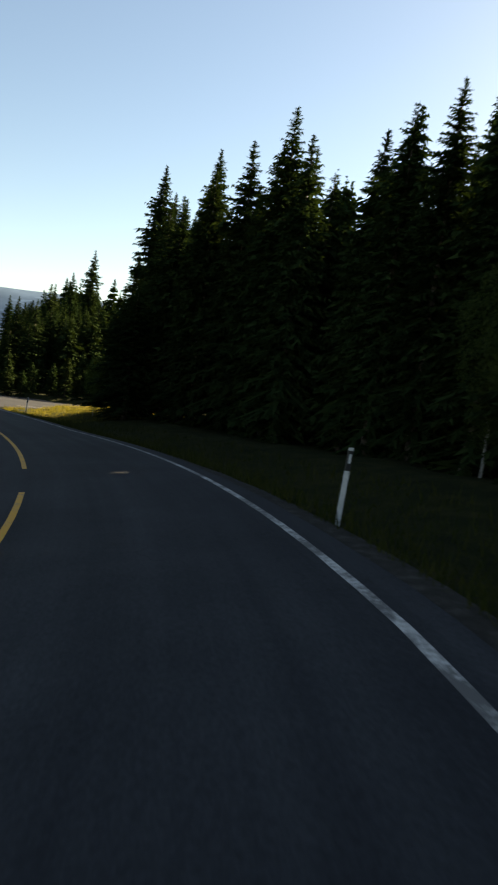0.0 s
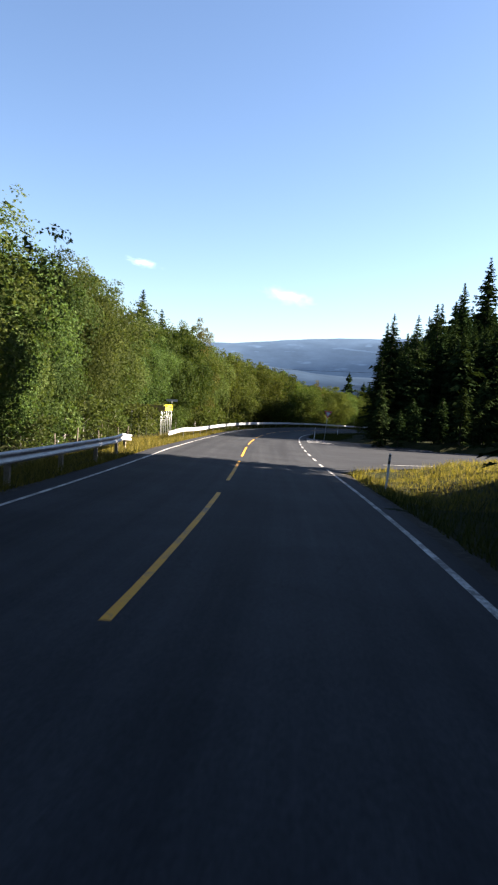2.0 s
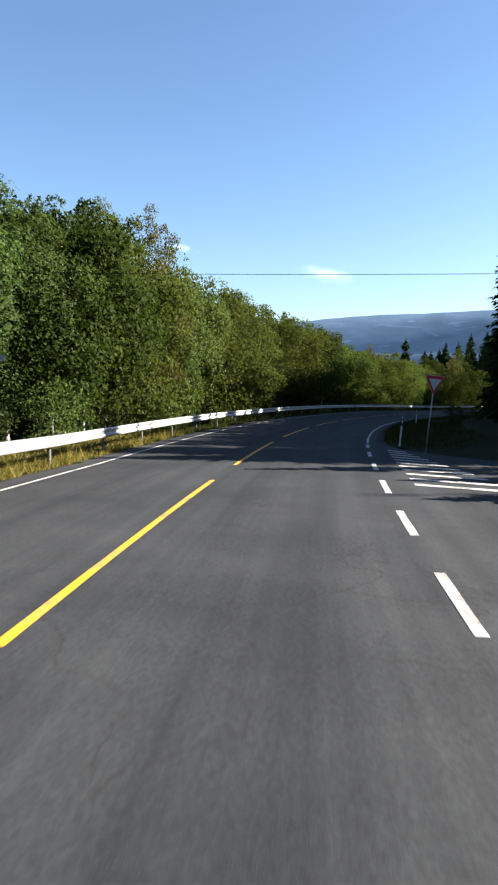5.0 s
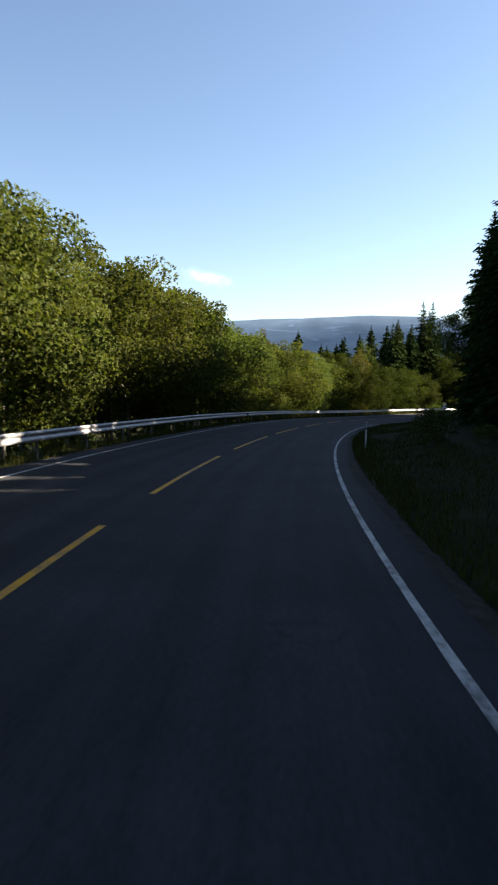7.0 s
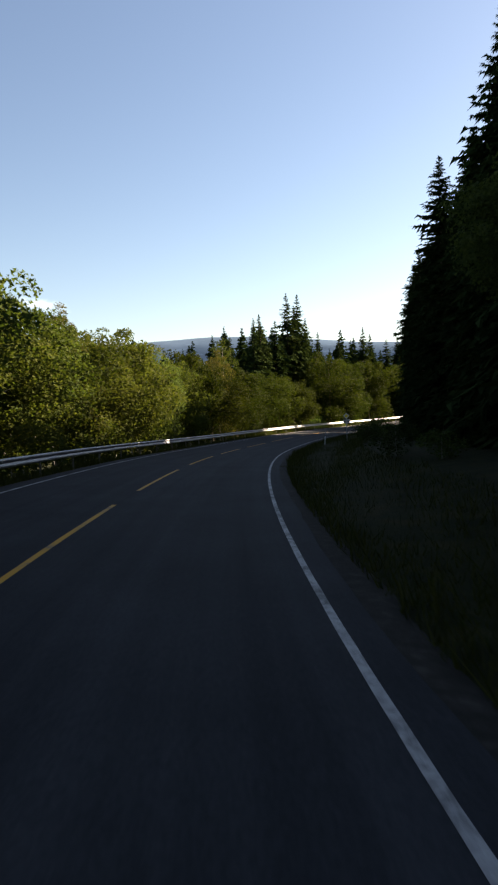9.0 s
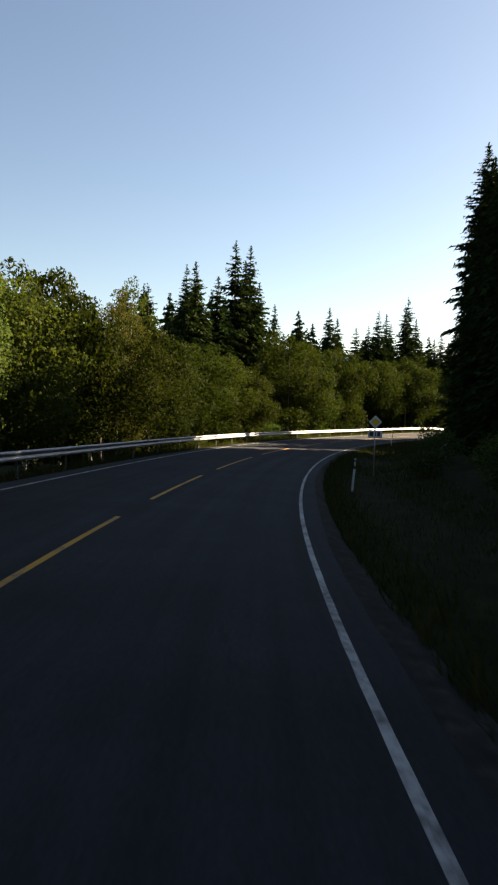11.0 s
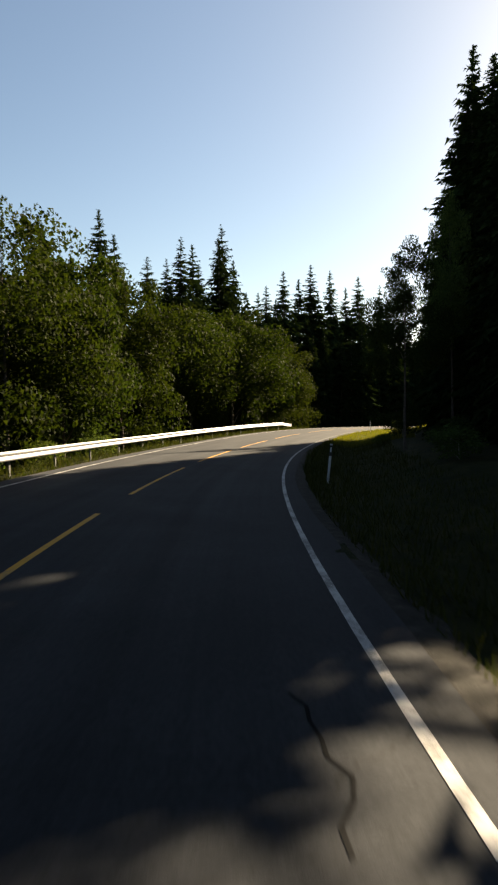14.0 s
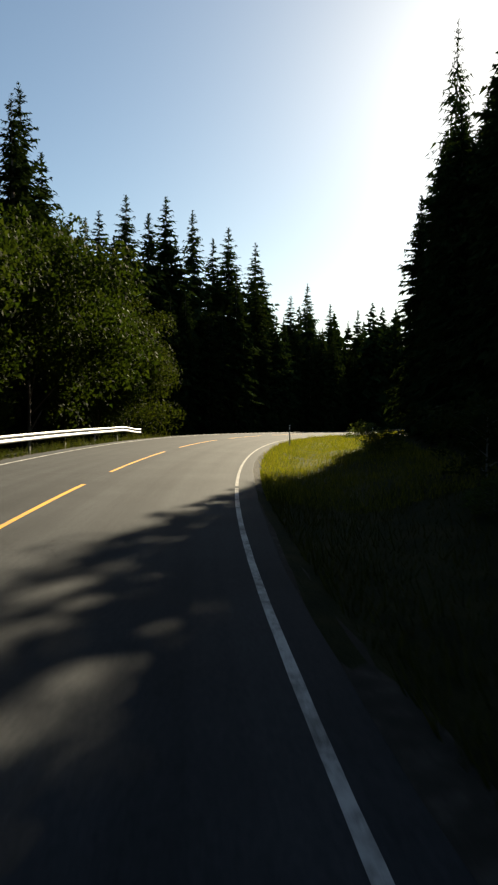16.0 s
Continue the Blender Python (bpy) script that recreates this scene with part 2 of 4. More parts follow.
GROUND = grainy("forest floor and grass", [(0.30, (0.010, 0.013, 0.005)), (0.48, (0.018, 0.022, 0.007)), (0.62, (0.030, 0.030, 0.010)), (0.80, (0.046, 0.038, 0.016))],
                1.4, 0.95, 22.0, 0.9, 0.06, big=(0.10, (0.6, 0.62, 0.5)), spec=0.06)


def leafy(name, dark, light, shine=0.5, trans=0.35, spread=0.5, gloss=0.02):
    """Foliage: its colour changes from leaf to leaf and from tree to tree; some light comes through."""
    m, nt, ln, b = nodes_of(name)
    geo, oi = nt.new("ShaderNodeNewGeometry"), nt.new("ShaderNodeObjectInfo")
    col = mixed(nt, ln, geo.outputs["Random Per Island"], dark, light)
    hs = nt.new("ShaderNodeHueSaturation")
    mr = nt.new("ShaderNodeMapRange")
    mr.inputs[3].default_value, mr.inputs[4].default_value = 0.5 - 0.035 * spread, 0.5 + 0.025 * spread
    mv = nt.new("ShaderNodeMapRange")
    mv.inputs[3].default_value, mv.inputs[4].default_value = 1 - 0.5 * spread, 1 + 0.5 * spread
    ln.new(oi.outputs["Random"], mr.inputs[0])
    mul = nt.new("ShaderNodeMath")
    mul.operation = "FRACT"
    m7 = nt.new("ShaderNodeMath")
    m7.operation = "MULTIPLY"
    m7.inputs[1].default_value = 7.31
    ln.new(oi.outputs["Random"], m7.inputs[0])
    ln.new(m7.outputs[0], mul.inputs[0])
    ln.new(mul.outputs[0], mv.inputs[0])
    ln.new(mr.outputs[0], hs.inputs["Hue"])
    ln.new(mv.outputs[0], hs.inputs["Value"])
    ln.new(col, hs.inputs["Color"])
    ln.new(hs.outputs[0], b.inputs["Base Color"])
    b.inputs["Roughness"].default_value = shine
    b.inputs["Specular IOR Level"].default_value = gloss
    tr = nt.new("ShaderNodeBsdfTranslucent")
    ln.new(mixed(nt, ln, 1.0, hs.outputs[0], (1.3, 1.35, 0.6), "MULTIPLY"), tr.inputs[0])
    mx = nt.new("ShaderNodeMixShader")
    mx.inputs[0].default_value = trans
    ln.new(b.outputs[0], mx.inputs[1])
    ln.new(tr.outputs[0], mx.inputs[2])
    ln.new(mx.outputs[0], nt["Material Output"].inputs[0])
    return m


NEEDLES = leafy("spruce needles", (0.010, 0.019, 0.007), (0.024, 0.037, 0.013), 0.8, 0.10, 0.5, 0.0)
LEAVES = leafy("broad leaves", (0.025, 0.041, 0.013), (0.056, 0.075, 0.022), 0.7, 0.36, 0.95)
BROWN_LEAVES = leafy("browning leaves", (0.036, 0.040, 0.012), (0.085, 0.072, 0.024), 0.7, 0.30, 0.2)
WILLOW_LEAVES = leafy("willow leaves", (0.012, 0.021, 0.004), (0.024, 0.031, 0.006), 0.7, 0.34, 0.5)
OLIVE_LEAVES = leafy("olive leaves", (0.025, 0.041, 0.010), (0.050, 0.061, 0.016), 0.7, 0.36, 0.7)
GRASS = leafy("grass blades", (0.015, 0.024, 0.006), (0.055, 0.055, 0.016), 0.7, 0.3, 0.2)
# brighter copy of the verge grass: sunlight put into the blade colour
SUNLIT_GRASS = leafy("grass blades in sunlit yellow-green", (0.045, 0.055, 0.008), (0.17, 0.15, 0.022), 0.6, 0.4, 0.2)
DRY_GRASS = leafy("dry grass blades", (0.050, 0.054, 0.014), (0.18, 0.145, 0.040), 0.6, 0.35, 0.2)
BARK = grainy("spruce bark", [(0.3, (0.045, 0.034, 0.027)), (0.7, (0.105, 0.082, 0.066))], 7.0, 0.95, 30.0, 0.8, 0.02)
BIRCH_BARK = grainy("pale bark", [(0.35, (0.06, 0.055, 0.05)), (0.5, (0.17, 0.16, 0.145)), (0.75, (0.30, 0.285, 0.26))], 4.0, 0.85, 30.0, 0.5, 0.01)


# ---- building ----
def mesh_ob(name, verts, faces, material, parent=None, label="", smooth=False):
    me = bpy.data.meshes.new(name)
    me.from_pydata([tuple(map(float, v)) for v in verts], [], [tuple(map(int, f)) for f in faces])
    me.update()
    me.materials.append(material)
    if smooth:
        me.polygons.foreach_set("use_smooth", [True] * len(me.polygons))
    ob = new(name, me)
    if parent:
        ob.parent = parent
    if label:
        tagged(ob, label)
    return ob


def part(name, bm, material, parent, label="", smooth=False):
    me = bpy.data.meshes.new(name)
    bm.to_mesh(me)
    bm.free()
    me.materials.append(material)
    if smooth:
        me.polygons.foreach_set("use_smooth", [True] * len(me.polygons))
    ob = new(name, me)
    if parent:
        ob.parent = parent
    if label:
        tagged(ob, label)
    return ob


def box(w, d, h, m=None, bevel=0.01):
    bm = bmesh.new()
    bmesh.ops.create_cube(bm, size=1, matrix=(m or Matrix()) @ Matrix.Diagonal((w, d, h, 1)))
    if bevel:
        bmesh.ops.bevel(bm, geom=bm.edges[:], offset=bevel, segments=2, affect="EDGES")
    return bm


def strip(name, s_list, lats, ups, material, parent=None, label="", smooth=True):
    """A surface along the road: rows at the given s, across them the given lats (numbers, or arrays as long as s_list)."""
    rows = [at(np.asarray(s_list, float), np.asarray(l, float) + 0 * np.asarray(s_list, float), u) for l, u in zip(lats, ups)]
    n, k = len(s_list), len(lats)
    verts = np.stack(rows, 1).reshape(-1, 3)
    faces = [(i * k + j, i * k + j + 1, (i + 1) * k + j + 1, (i + 1) * k + j) for i in range(n - 1) for j in range(k - 1)]
    ob = mesh_ob(name, verts, faces, material, parent, label, smooth)
    uv = ob.data.uv_layers.new(name="UVMap")
    lat0 = np.stack([np.asarray(l, float) + 0 * np.asarray(s_list, float) for l in lats], 1).reshape(-1)
    along = np.repeat(np.asarray(s_list, float), k)
    idx = np.array([v for f in faces for v in f])
    uv.data.foreach_set("uv", np.stack([along[idx], lat0[idx]], 1).ravel())
    return ob


# ---- ground, road, markings ----
def build_ground():
    xs = np.concatenate([[-3500, -1500, -700, -400, -250], np.arange(-160, -40, 2.5), np.arange(-40, 15, 1.25), np.arange(15, 141, 2.5), [220, 400, 700, 1500, 3500]])
    ys = np.concatenate([[-3500, -1500, -700, -300, -150], np.arange(-80, 40, 2.5), np.arange(40, 100, 1.25), np.arange(100, 421, 2.5), [500, 700, 1100, 1900, 3500]])
    X, Y = np.meshgrid(xs, ys)
    Z = ground(X.ravel(), Y.ravel())
    k = len(xs)
    faces = [(i * k + j, i * k + j + 1, (i + 1) * k + j + 1, (i + 1) * k + j) for i in range(len(ys) - 1) for j in range(k - 1)]
    ob = mesh_ob("ground", np.stack([X.ravel(), Y.ravel(), Z], 1), faces, GROUND, smooth=True)
    return tagged(ob, "mossy forest floor and rough dry grass", "ground", kind="structure")


def verge(name, s_list, side):
    """Fine strip of grassy ground beside the asphalt, over the coarse ground."""
    out = np.array([-0.25, 0.0, 0.25, 0.5, 0.9, 1.3, 1.8, 2.4, 3.1, 3.9, 4.8, 5.8])
    lat = (EDGE_R + out) if side > 0 else -(EDGE_L + out)
    P = np.stack([at(np.asarray(s_list, float), l) for l in lat], 1)
    flat = P.reshape(-1, 3)
    z = ground(flat[:, 0], flat[:, 1]).reshape(P.shape[:2])
    z += np.where(out > 5.5, -0.35, np.where(out < 0.6, -0.06, 0.035))[None, :]
    z[:, 0] = P[:, 0, 2] - 0.06
    z[:, 1] = P[:, 1, 2] - 0.03
    rng = np.random.default_rng(5)
    z[:, 3:-1] += rng.normal(0, 0.02, z[:, 3:-1].shape) * (out[3:-1] > 0.6)
    P[:, :, 2] = z
    n, k = P.shape[:2]
    faces = []
    for i in range(n - 1):
        for j in range(k - 1):
            f = (i * k + j, i * k + j + 1, (i + 1) * k + j + 1, (i + 1) * k + j)
            faces.append(f if side > 0 else f[::-1])
    return P.reshape(-1, 3), faces


build_ground()
s_all = np.arange(-75.0, 500.0, 1.0)
rng = np.random.default_rng(2)
edge_r = EDGE_R + 0.05 * np.sin(s_all * 0.31) + rng.normal(0, 0.012, len(s_all))
edge_l = EDGE_L + 0.05 * np.sin(s_all * 0.27 + 1) + rng.normal(0, 0.012, len(s_all))
road = strip("road", s_all, [-edge_l - 0.12, -edge_l, 0.05 - edge_l, -2.5, 0.0, 2.5, edge_r - 0.05, edge_r, edge_r + 0.12], [-0.16, 0, 0, 0.0, 0.0, 0.0, 0, 0, -0.16], ASPHALT, smooth=False)
tagged(road, "worn grey asphalt country road, two lanes", "road", kind="structure")


def build_side_road():
    a = np.concatenate([np.arange(-1.5, 20, 0.75), np.arange(20, 300, 4.0)])
    near, far = side_half(a)
    rows = []
    for i, ai in enumerate(a):
        c = SIDE_A + SIDE_D * ai
        row = []
        for b in np.linspace(-near[i], far[i], 9):
            row.append((*(c + SIDE_N * b), 0.0))
        rows.append(row)
    P = np.array(rows)
    P[:, :, 2] = (ground(P[:, :, 0].ravel(), P[:, :, 1].ravel()) + 0.055).reshape(P.shape[:2])
    n, k = P.shape[:2]
    faces = [(i * k + j, (i + 1) * k + j, (i + 1) * k + j + 1, i * k + j + 1)[::-1] for i in range(n - 1) for j in range(k - 1)]
    ob = mesh_ob("side_road", P.reshape(-1, 3), faces, ASPHALT, smooth=True)
    uv = ob.data.uv_layers.new(name="UVMap")
    across = (P.reshape(-1, 3)[:, :2] - SIDE_A) @ np.stack([SIDE_D, SIDE_N], 1)
    uv.data.foreach_set("uv", across[np.array([v for f in faces for v in f])].ravel())
    return tagged(ob, "asphalt side road joining the main road", "road", kind="structure")


side_road = build_side_road()
s_apron = np.arange(52.5, 97, 0.5)
tagged(strip("junction", s_apron, [EDGE_R - 0.3] + [EDGE_R + (apron(s_apron) - EDGE_R) * k / 6 for k in range(7)], [-0.008] * 8, ASPHALT),
       "asphalt mouth of the side road", "road", kind="structure")
for name, side, runs in (("verge_right", 1, [(-75, 53), (94.5, 480)]), ("verge_left", -1, [(-75, 480)])):
    V, F = [], []
    for a, b in runs:
        v, f = verge(name, np.arange(a, b + 0.1, 1.0), side)
        F += [tuple(i + len(V) for i in q) for q in f]
        V += list(v)
    tagged(mesh_ob(name, V, F, GROUND, smooth=True), "grassy road verge with dry stalks", "verge", kind="structure")
for name, side, runs in (("shoulder_right", 1, [(-75, 53.5), (95, 480)]), ("shoulder_left", -1, [(-75, 480)])):
    V, F = [], []
    for a, b in runs:
        sl = np.arange(a, b + 0.1, 1.0)
        ed = (EDGE_R if side > 0 else EDGE_L)
        wid = 0.38 + 0.08 * np.sin(sl * 0.23) + rng.normal(0, 0.02, len(sl))
        A, B = at(sl, side * (ed - 0.1), -0.012), at(sl, side * (ed + wid), -0.06)
        M = at(sl, side * (ed + wid * 0.5), -0.02)
        P = np.stack([A, M, B], 1)
        o = len(V)
        V += list(P.reshape(-1, 3))
        for i in range(len(sl) - 1):
            for j in range(2):
                q = (o + i * 3 + j, o + i * 3 + j + 1, o + (i + 1) * 3 + j + 1, o + (i + 1) * 3 + j)
                F.append(q if side > 0 else q[::-1])
    tagged(mesh_ob(name, V, F, GRAVEL, smooth=True), "narrow gravel shoulder beside the asphalt", "shoulder", kind="structure")


def line(name, s_list, lat, width, material):
    sl = np.asarray(s_list, float)
    jit = rng.normal(0, 0.002, (2, len(sl)))
    return strip(name, sl, [lat - width / 2 + jit[0], lat + width / 2 + jit[1]], [0.005, 0.005], material, road, smooth=True)


DASHES = [-53, -39, -25, -11, 3, 17, 31.5, 45.5, 58, 71.3, 84.6, 97, 109.5, 122, 136, 149.5, 161.5, 173, 184.5, 196, 209, 222, 235, 247.3, 260, 273, 286, 299, 312, 325]
for a, b in zip(DASHES, DASHES[1:]):
    line("centre_line_dash", np.linspace(a, b - 3.3, 10), 0.0, 0.105, YELLOW_PAINT)
line("edge_line", np.arange(-75, 55, 0.5), LANE_R, 0.11, WORN_PAINT)
line("edge_line", np.arange(95.0, 270.5, 0.5), LANE_R, 0.09, WHITE_PAINT)
line("edge_line", np.arange(270.5, 480, 0.5), LANE_R, 0.08, FADED_PAINT)
for s_c, n_c, seed_c, lat_c in ((221.4, 9, 4, 3.1), (66.0, 16, 8, 7.4)):
    wander = np.cumsum(np.random.default_rng(seed_c).normal(0, 0.06, n_c))     # open cracks in the asphalt
    strip("road_crack", s_c + 0.22 * np.arange(n_c), [lat_c + wander - 0.014, lat_c + wander + 0.014], [0.004, 0.004], TAR, road)
line("edge_line", np.arange(-75, 480, 0.5), -LANE_L, 0.10, WHITE_PAINT)


def side_line(name, a_list, b_list, width, material):
    """A painted line along the side road: a metres along it, b metres to the left of its middle."""
    V = []
    for a_, b_ in zip(a_list, b_list):
        for w in (-width / 2, width / 2):
            p = SIDE_A + SIDE_D * a_ + SIDE_N * (b_ + w)
            s_, lat_ = beside(p[:1], p[1:2])
            z_ = np.interp(s_, SS, _z) + np.clip(lat_, -EDGE_L, EDGE_R) * np.interp(s_, SS, _e)
            V.append((p[0], p[1], float(z_[0] + 0.001)))
    F = [(2 * i + 2, 2 * i + 3, 2 * i + 1, 2 * i) for i in range(len(a_list) - 1)]
    return mesh_ob(name, V, F, material, side_road)


al = np.arange(3.0, 60.0, 1.5)
side_line("edge_line", al, -(3.75 + 3.2 * np.exp(-al / 9.5)), 0.12, WHITE_PAINT)
al = np.arange(12.0, 60.0, 1.5)
side_line("edge_line", al, side_half(al)[1] - 0.35, 0.12, WHITE_PAINT)
for i in range(17):                                     # broken edge line across the junction
    a = 56.2 + 4.0 * i
    if a < 94:
        line("edge_line_dash", np.linspace(a, a + 2.0, 4), LANE_R, 0.125, WHITE_PAINT)
for i in range(11):                                     # hatched island at the mouth of the side road
    a = 91.2 - 0.97 * i
    q = [at(a, 4.36, 0.004), at(a + 0.30, 4.36, 0.004), at(a - 0.42, 4.95 + 0.15 * i, 0.002), at(a - 0.72, 4.95 + 0.15 * i, 0.002)]
    mesh_ob("hatch_stripe", q, [(0, 3, 2, 1)], WHITE_PAINT, road)


# ---- guard rails ----
def guard_rail(s0, s1, label, end0=True, end1=True, lat=-LANE_L - 1.05, thick_post=(0.12, 0.14), post_mat=POST_WOOD, post_label="weathered square wooden post"):
    rail = tagged(new("guard_rail"), label, "guard rail", "guard rails")
    sl = np.arange(s0, s1 + 0.01, 1.0)
    prof = [(0.0, 0.75), (0.035, 0.735), (0.05, 0.70), (0.045, 0.66), (0.0, 0.625), (-0.01, 0.60), (0.0, 0.575), (0.045, 0.54), (0.05, 0.50), (0.035, 0.465), (0.0, 0.45)]
    off, low = np.zeros(len(sl)), np.zeros(len(sl))
    for on, d in ((end0, sl - s0), (end1, s1 - sl)):
        if on:
            off += -0.7 * (1 - step(0, 8, d))
            low += -0.24 * (1 - step(0, 5, d))
    V = []
    for thick in (0.0, -0.008):
        for p, h in prof:
            V.append(at(sl, lat + off + p + thick, h + low))
    P = np.stack(V, 1)
    n, k, h = len(sl), len(prof) * 2, len(prof)
    loop = list(range(h)) + list(range(2 * h - 1, h - 1, -1))
    faces = []
    for i in range(n - 1):
        for j in range(k):
            a, b = loop[j], loop[(j + 1) % k]
            faces.append((i * k + a, i * k + b, (i + 1) * k + b, (i + 1) * k + a))
    mesh_ob("beam", P.reshape(-1, 3), faces, STEEL, rail, "galvanised corrugated steel beam", True)
    me = None
    for s in np.arange(s0 + 1.0, s1, 4.0):
        i = int(round(s - s0))
        base = at(s, lat + off[min(i, n - 1)] - 0.16)
        hd = np.interp(s, SS, _th)
        if me is None:
            ob = part("post", box(*thick_post, 1.25, Matrix.Translation((0, 0, 0.05)), 0.012), post_mat, rail, post_label)
            me = ob.data
        else:
            ob = new("post", me)
            ob.parent = rail
        ob.matrix_basis = Matrix.Translation(base + np.array([0, 0, low[min(i, n - 1)]])) @ Matrix.Rotation(hd, 4, "Z")
    return rail


guard_rail(-60, 58.5, "galvanised steel guard rail on wooden posts, end bent down", False, True)
guard_rail(70.7, 297.0, "long galvanised steel guard rail on thin steel posts", True, True, -LANE_L - 1.05, (0.06, 0.10), POST_STEEL, "thin dull steel post")


# ---- roadside posts and signs ----
def delineator(x_s, lat, lean):
    top = new("delineator_post")
    prof = [(-0.037, -0.022), (0.037, -0.022), (0.033, 0.022), (-0.033, 0.022)]

    def shaft(z0, z1, grow, tilt=0.0):
        V, F = [], []
        for z in (z0, z1):
            V += [(x * grow, y * grow, z + (tilt * (y + 0.03) if z == z1 else 0)) for x, y in prof]
        F = [(0, 1, 2, 3)[::-1], (4, 5, 6, 7)] + [(i, (i + 1) % 4, 4 + (i + 1) % 4, 4 + i) for i in range(4)]
        return V, F
    mesh_ob("shaft", *shaft(-0.4, 0.95, 1.0), WHITE_PLASTIC, top, "white plastic shaft")
    mesh_ob("band", *shaft(0.78, 1.07, 1.06), BLACK_PLASTIC, top, "black band")
    mesh_ob("cap", *shaft(1.06, 1.12, 1.0, -0.8), WHITE_PLASTIC, top, "slanted white cap")
    mesh_ob("reflector", [(-0.02, -0.030, 0.89), (0.02, -0.030, 0.89), (0.02, -0.030, 1.02), (-0.02, -0.030, 1.02)], [(0, 1, 2, 3)], SIGN_WHITE, top, "small grey reflector")
    p = at(x_s, lat)
    p[2] = ground(p[:1], p[1:2])[0]
    top.matrix_basis = Matrix.Translation(p) @ Matrix.Rotation(float(np.interp(x_s, SS, _th)), 4, "Z") @ Matrix.Rotation(radians(lean), 4, "Y") @ Matrix.Diagonal((1, 1, 1.12, 1))
    return tagged(top, "white plastic roadside post with a black reflector band", "road post", "delineator posts along the road")


for s_p, lat_p, lean_p in ((11.0, 4.92, 2), (49.0, 5.22, 3), (95.8, 5.0, 4), (131.0, 5.03, 1), (192.3, 5.42, 4), (240.0, 5.05, 6), (292.0, 4.9, 0), (330.0, 4.9, 1)):
    delineator(s_p, lat_p, lean_p)


def pole(name, h, r, parent, material=SIGN_GREY, m=None):
    bm = bmesh.new()
    bmesh.ops.create_cone(bm, cap_ends=True, segments=12, radius1=r, radius2=r, depth=h + 0.4, matrix=(m or Matrix()) @ Matrix.Translation((0, 0, h / 2 - 0.2)))
    return part(name, bm, material, parent, "grey metal post", True)


def plate(outline, thick=0.004):
    """A flat plate with a small depth, facing -y, from an outline in x and z."""
    n = len(outline)
    V = [(x, 0, z) for x, z in outline] + [(x, thick, z) for x, z in outline]
    F = [tuple(range(n)), tuple(range(2 * n - 1, n - 1, -1))] + [(i, n + i, n + (i + 1) % n, (i + 1) % n) for i in range(n)]
    return V, F


def rounded(poly, r, k=4):
    out = []
    n = len(poly)
    for i in range(n):
        p, a, b = Vector(poly[i]), Vector(poly[i - 1]), Vector(poly[(i + 1) % n])
        u, v = (a - p).normalized() * r, (b - p).normalized() * r
        for j in range(k + 1):
            t = j / k
            out.append(tuple((p + u) * (1 - t) ** 2 + 2 * p * t * (1 - t) + (p + v) * t * t))
    return out


def place(ob, p, turn):
    ob.matrix_basis = Matrix.Translation(p) @ Matrix.Rotation(radians(turn), 4, "Z")
    return ob


def on_ground(x, y):
    return np.array([x, y, float(ground(np.array([x]), np.array([y]))[0])])


def give_way():
    sign = new("give_way_sign")
    pole("post", 2.9, 0.026, sign)
    tri = [(-0.45, 0.39), (0.45, 0.39), (0.0, -0.39)]
    for name, sc, y, mat, lab in (("rim", 1.0, -0.036, SIGN_WHITE, "thin white rim"), ("border", 0.955, -0.041, SIGN_RED, "red border"), ("field", 0.60, -0.046, SIGN_WHITE, "white field")):
        V, F = plate(rounded([(x * sc, z * sc + (0.05 * (1 - sc))) for x, z in tri], 0.06 * sc))
        ob = mesh_ob(name, V, F, mat, sign, lab)
        ob.location = (0, y, 2.76)
    part("bracket", box(0.10, 0.05, 0.03, Matrix.Translation((0, -0.015, 2.94)), 0.004), SIGN_GREY, sign)
    return tagged(sign, "red and white triangular give-way sign on a grey post", "road sign")


gw = place(give_way(), on_ground(-28.55, 90.1), 44)
gw.matrix_basis = gw.matrix_basis @ Matrix.Rotation(radians(5), 4, "Y")


def direction_signs():
    board = new("direction_sign")
    for i, x in enumerate((-0.35, 0.2, 0.75, 1.3, 1.85, 2.3)):
        pole("post", 2.55, 0.027, board, SIGN_GREY, Matrix.Translation((x, 0, 0)))
    V, F = plate(rounded([(-0.55, 2.16), (2.4, 2.16), (2.4, 2.65), (-0.55, 2.65)], 0.05))
    p = mesh_ob("panel", V, F, SIGN_YELLOW, board, "yellow panel with dark border")
    p.location = (0, -0.045, 0)
    for x0, x1, z in ((-0.3, 0.5, 2.42), (0.8, 2.1, 2.42), (-0.3, 0.9, 2.26)):
        V, F = plate([(x0, z - 0.06), (x1, z - 0.06), (x1, z + 0.06), (x0, z + 0.06)], 0.002)
        mesh_ob("lettering_bar", V, F, BLACK_PLASTIC, board, "dark bar of lettering").location = (0, -0.049, 0)
    return tagged(board, "yellow direction sign on six pale metal posts", "road sign")


def back_sign():
    board = new("sign_board")
    for x in (-0.7, 0.45, 1.55):
        pole("post", 2.3, 0.035, board, SIGN_GREY, Matrix.Translation((x, 0, 0)))
    V, F = plate(rounded([(-0.9, 2.05), (1.85, 2.05), (1.85, 2.55), (-0.9, 2.55)], 0.05))
    mesh_ob("panel", V, F, SIGN_BACK, board, "dull brown back of the panel").location = (0, -0.045, 0)
    return tagged(board, "brown-backed road sign board on thin posts", "road sign")


place(direction_signs(), on_ground(-36.3, 73.1), 108)
place(back_sign(), on_ground(-35.7, 69.2), 38)


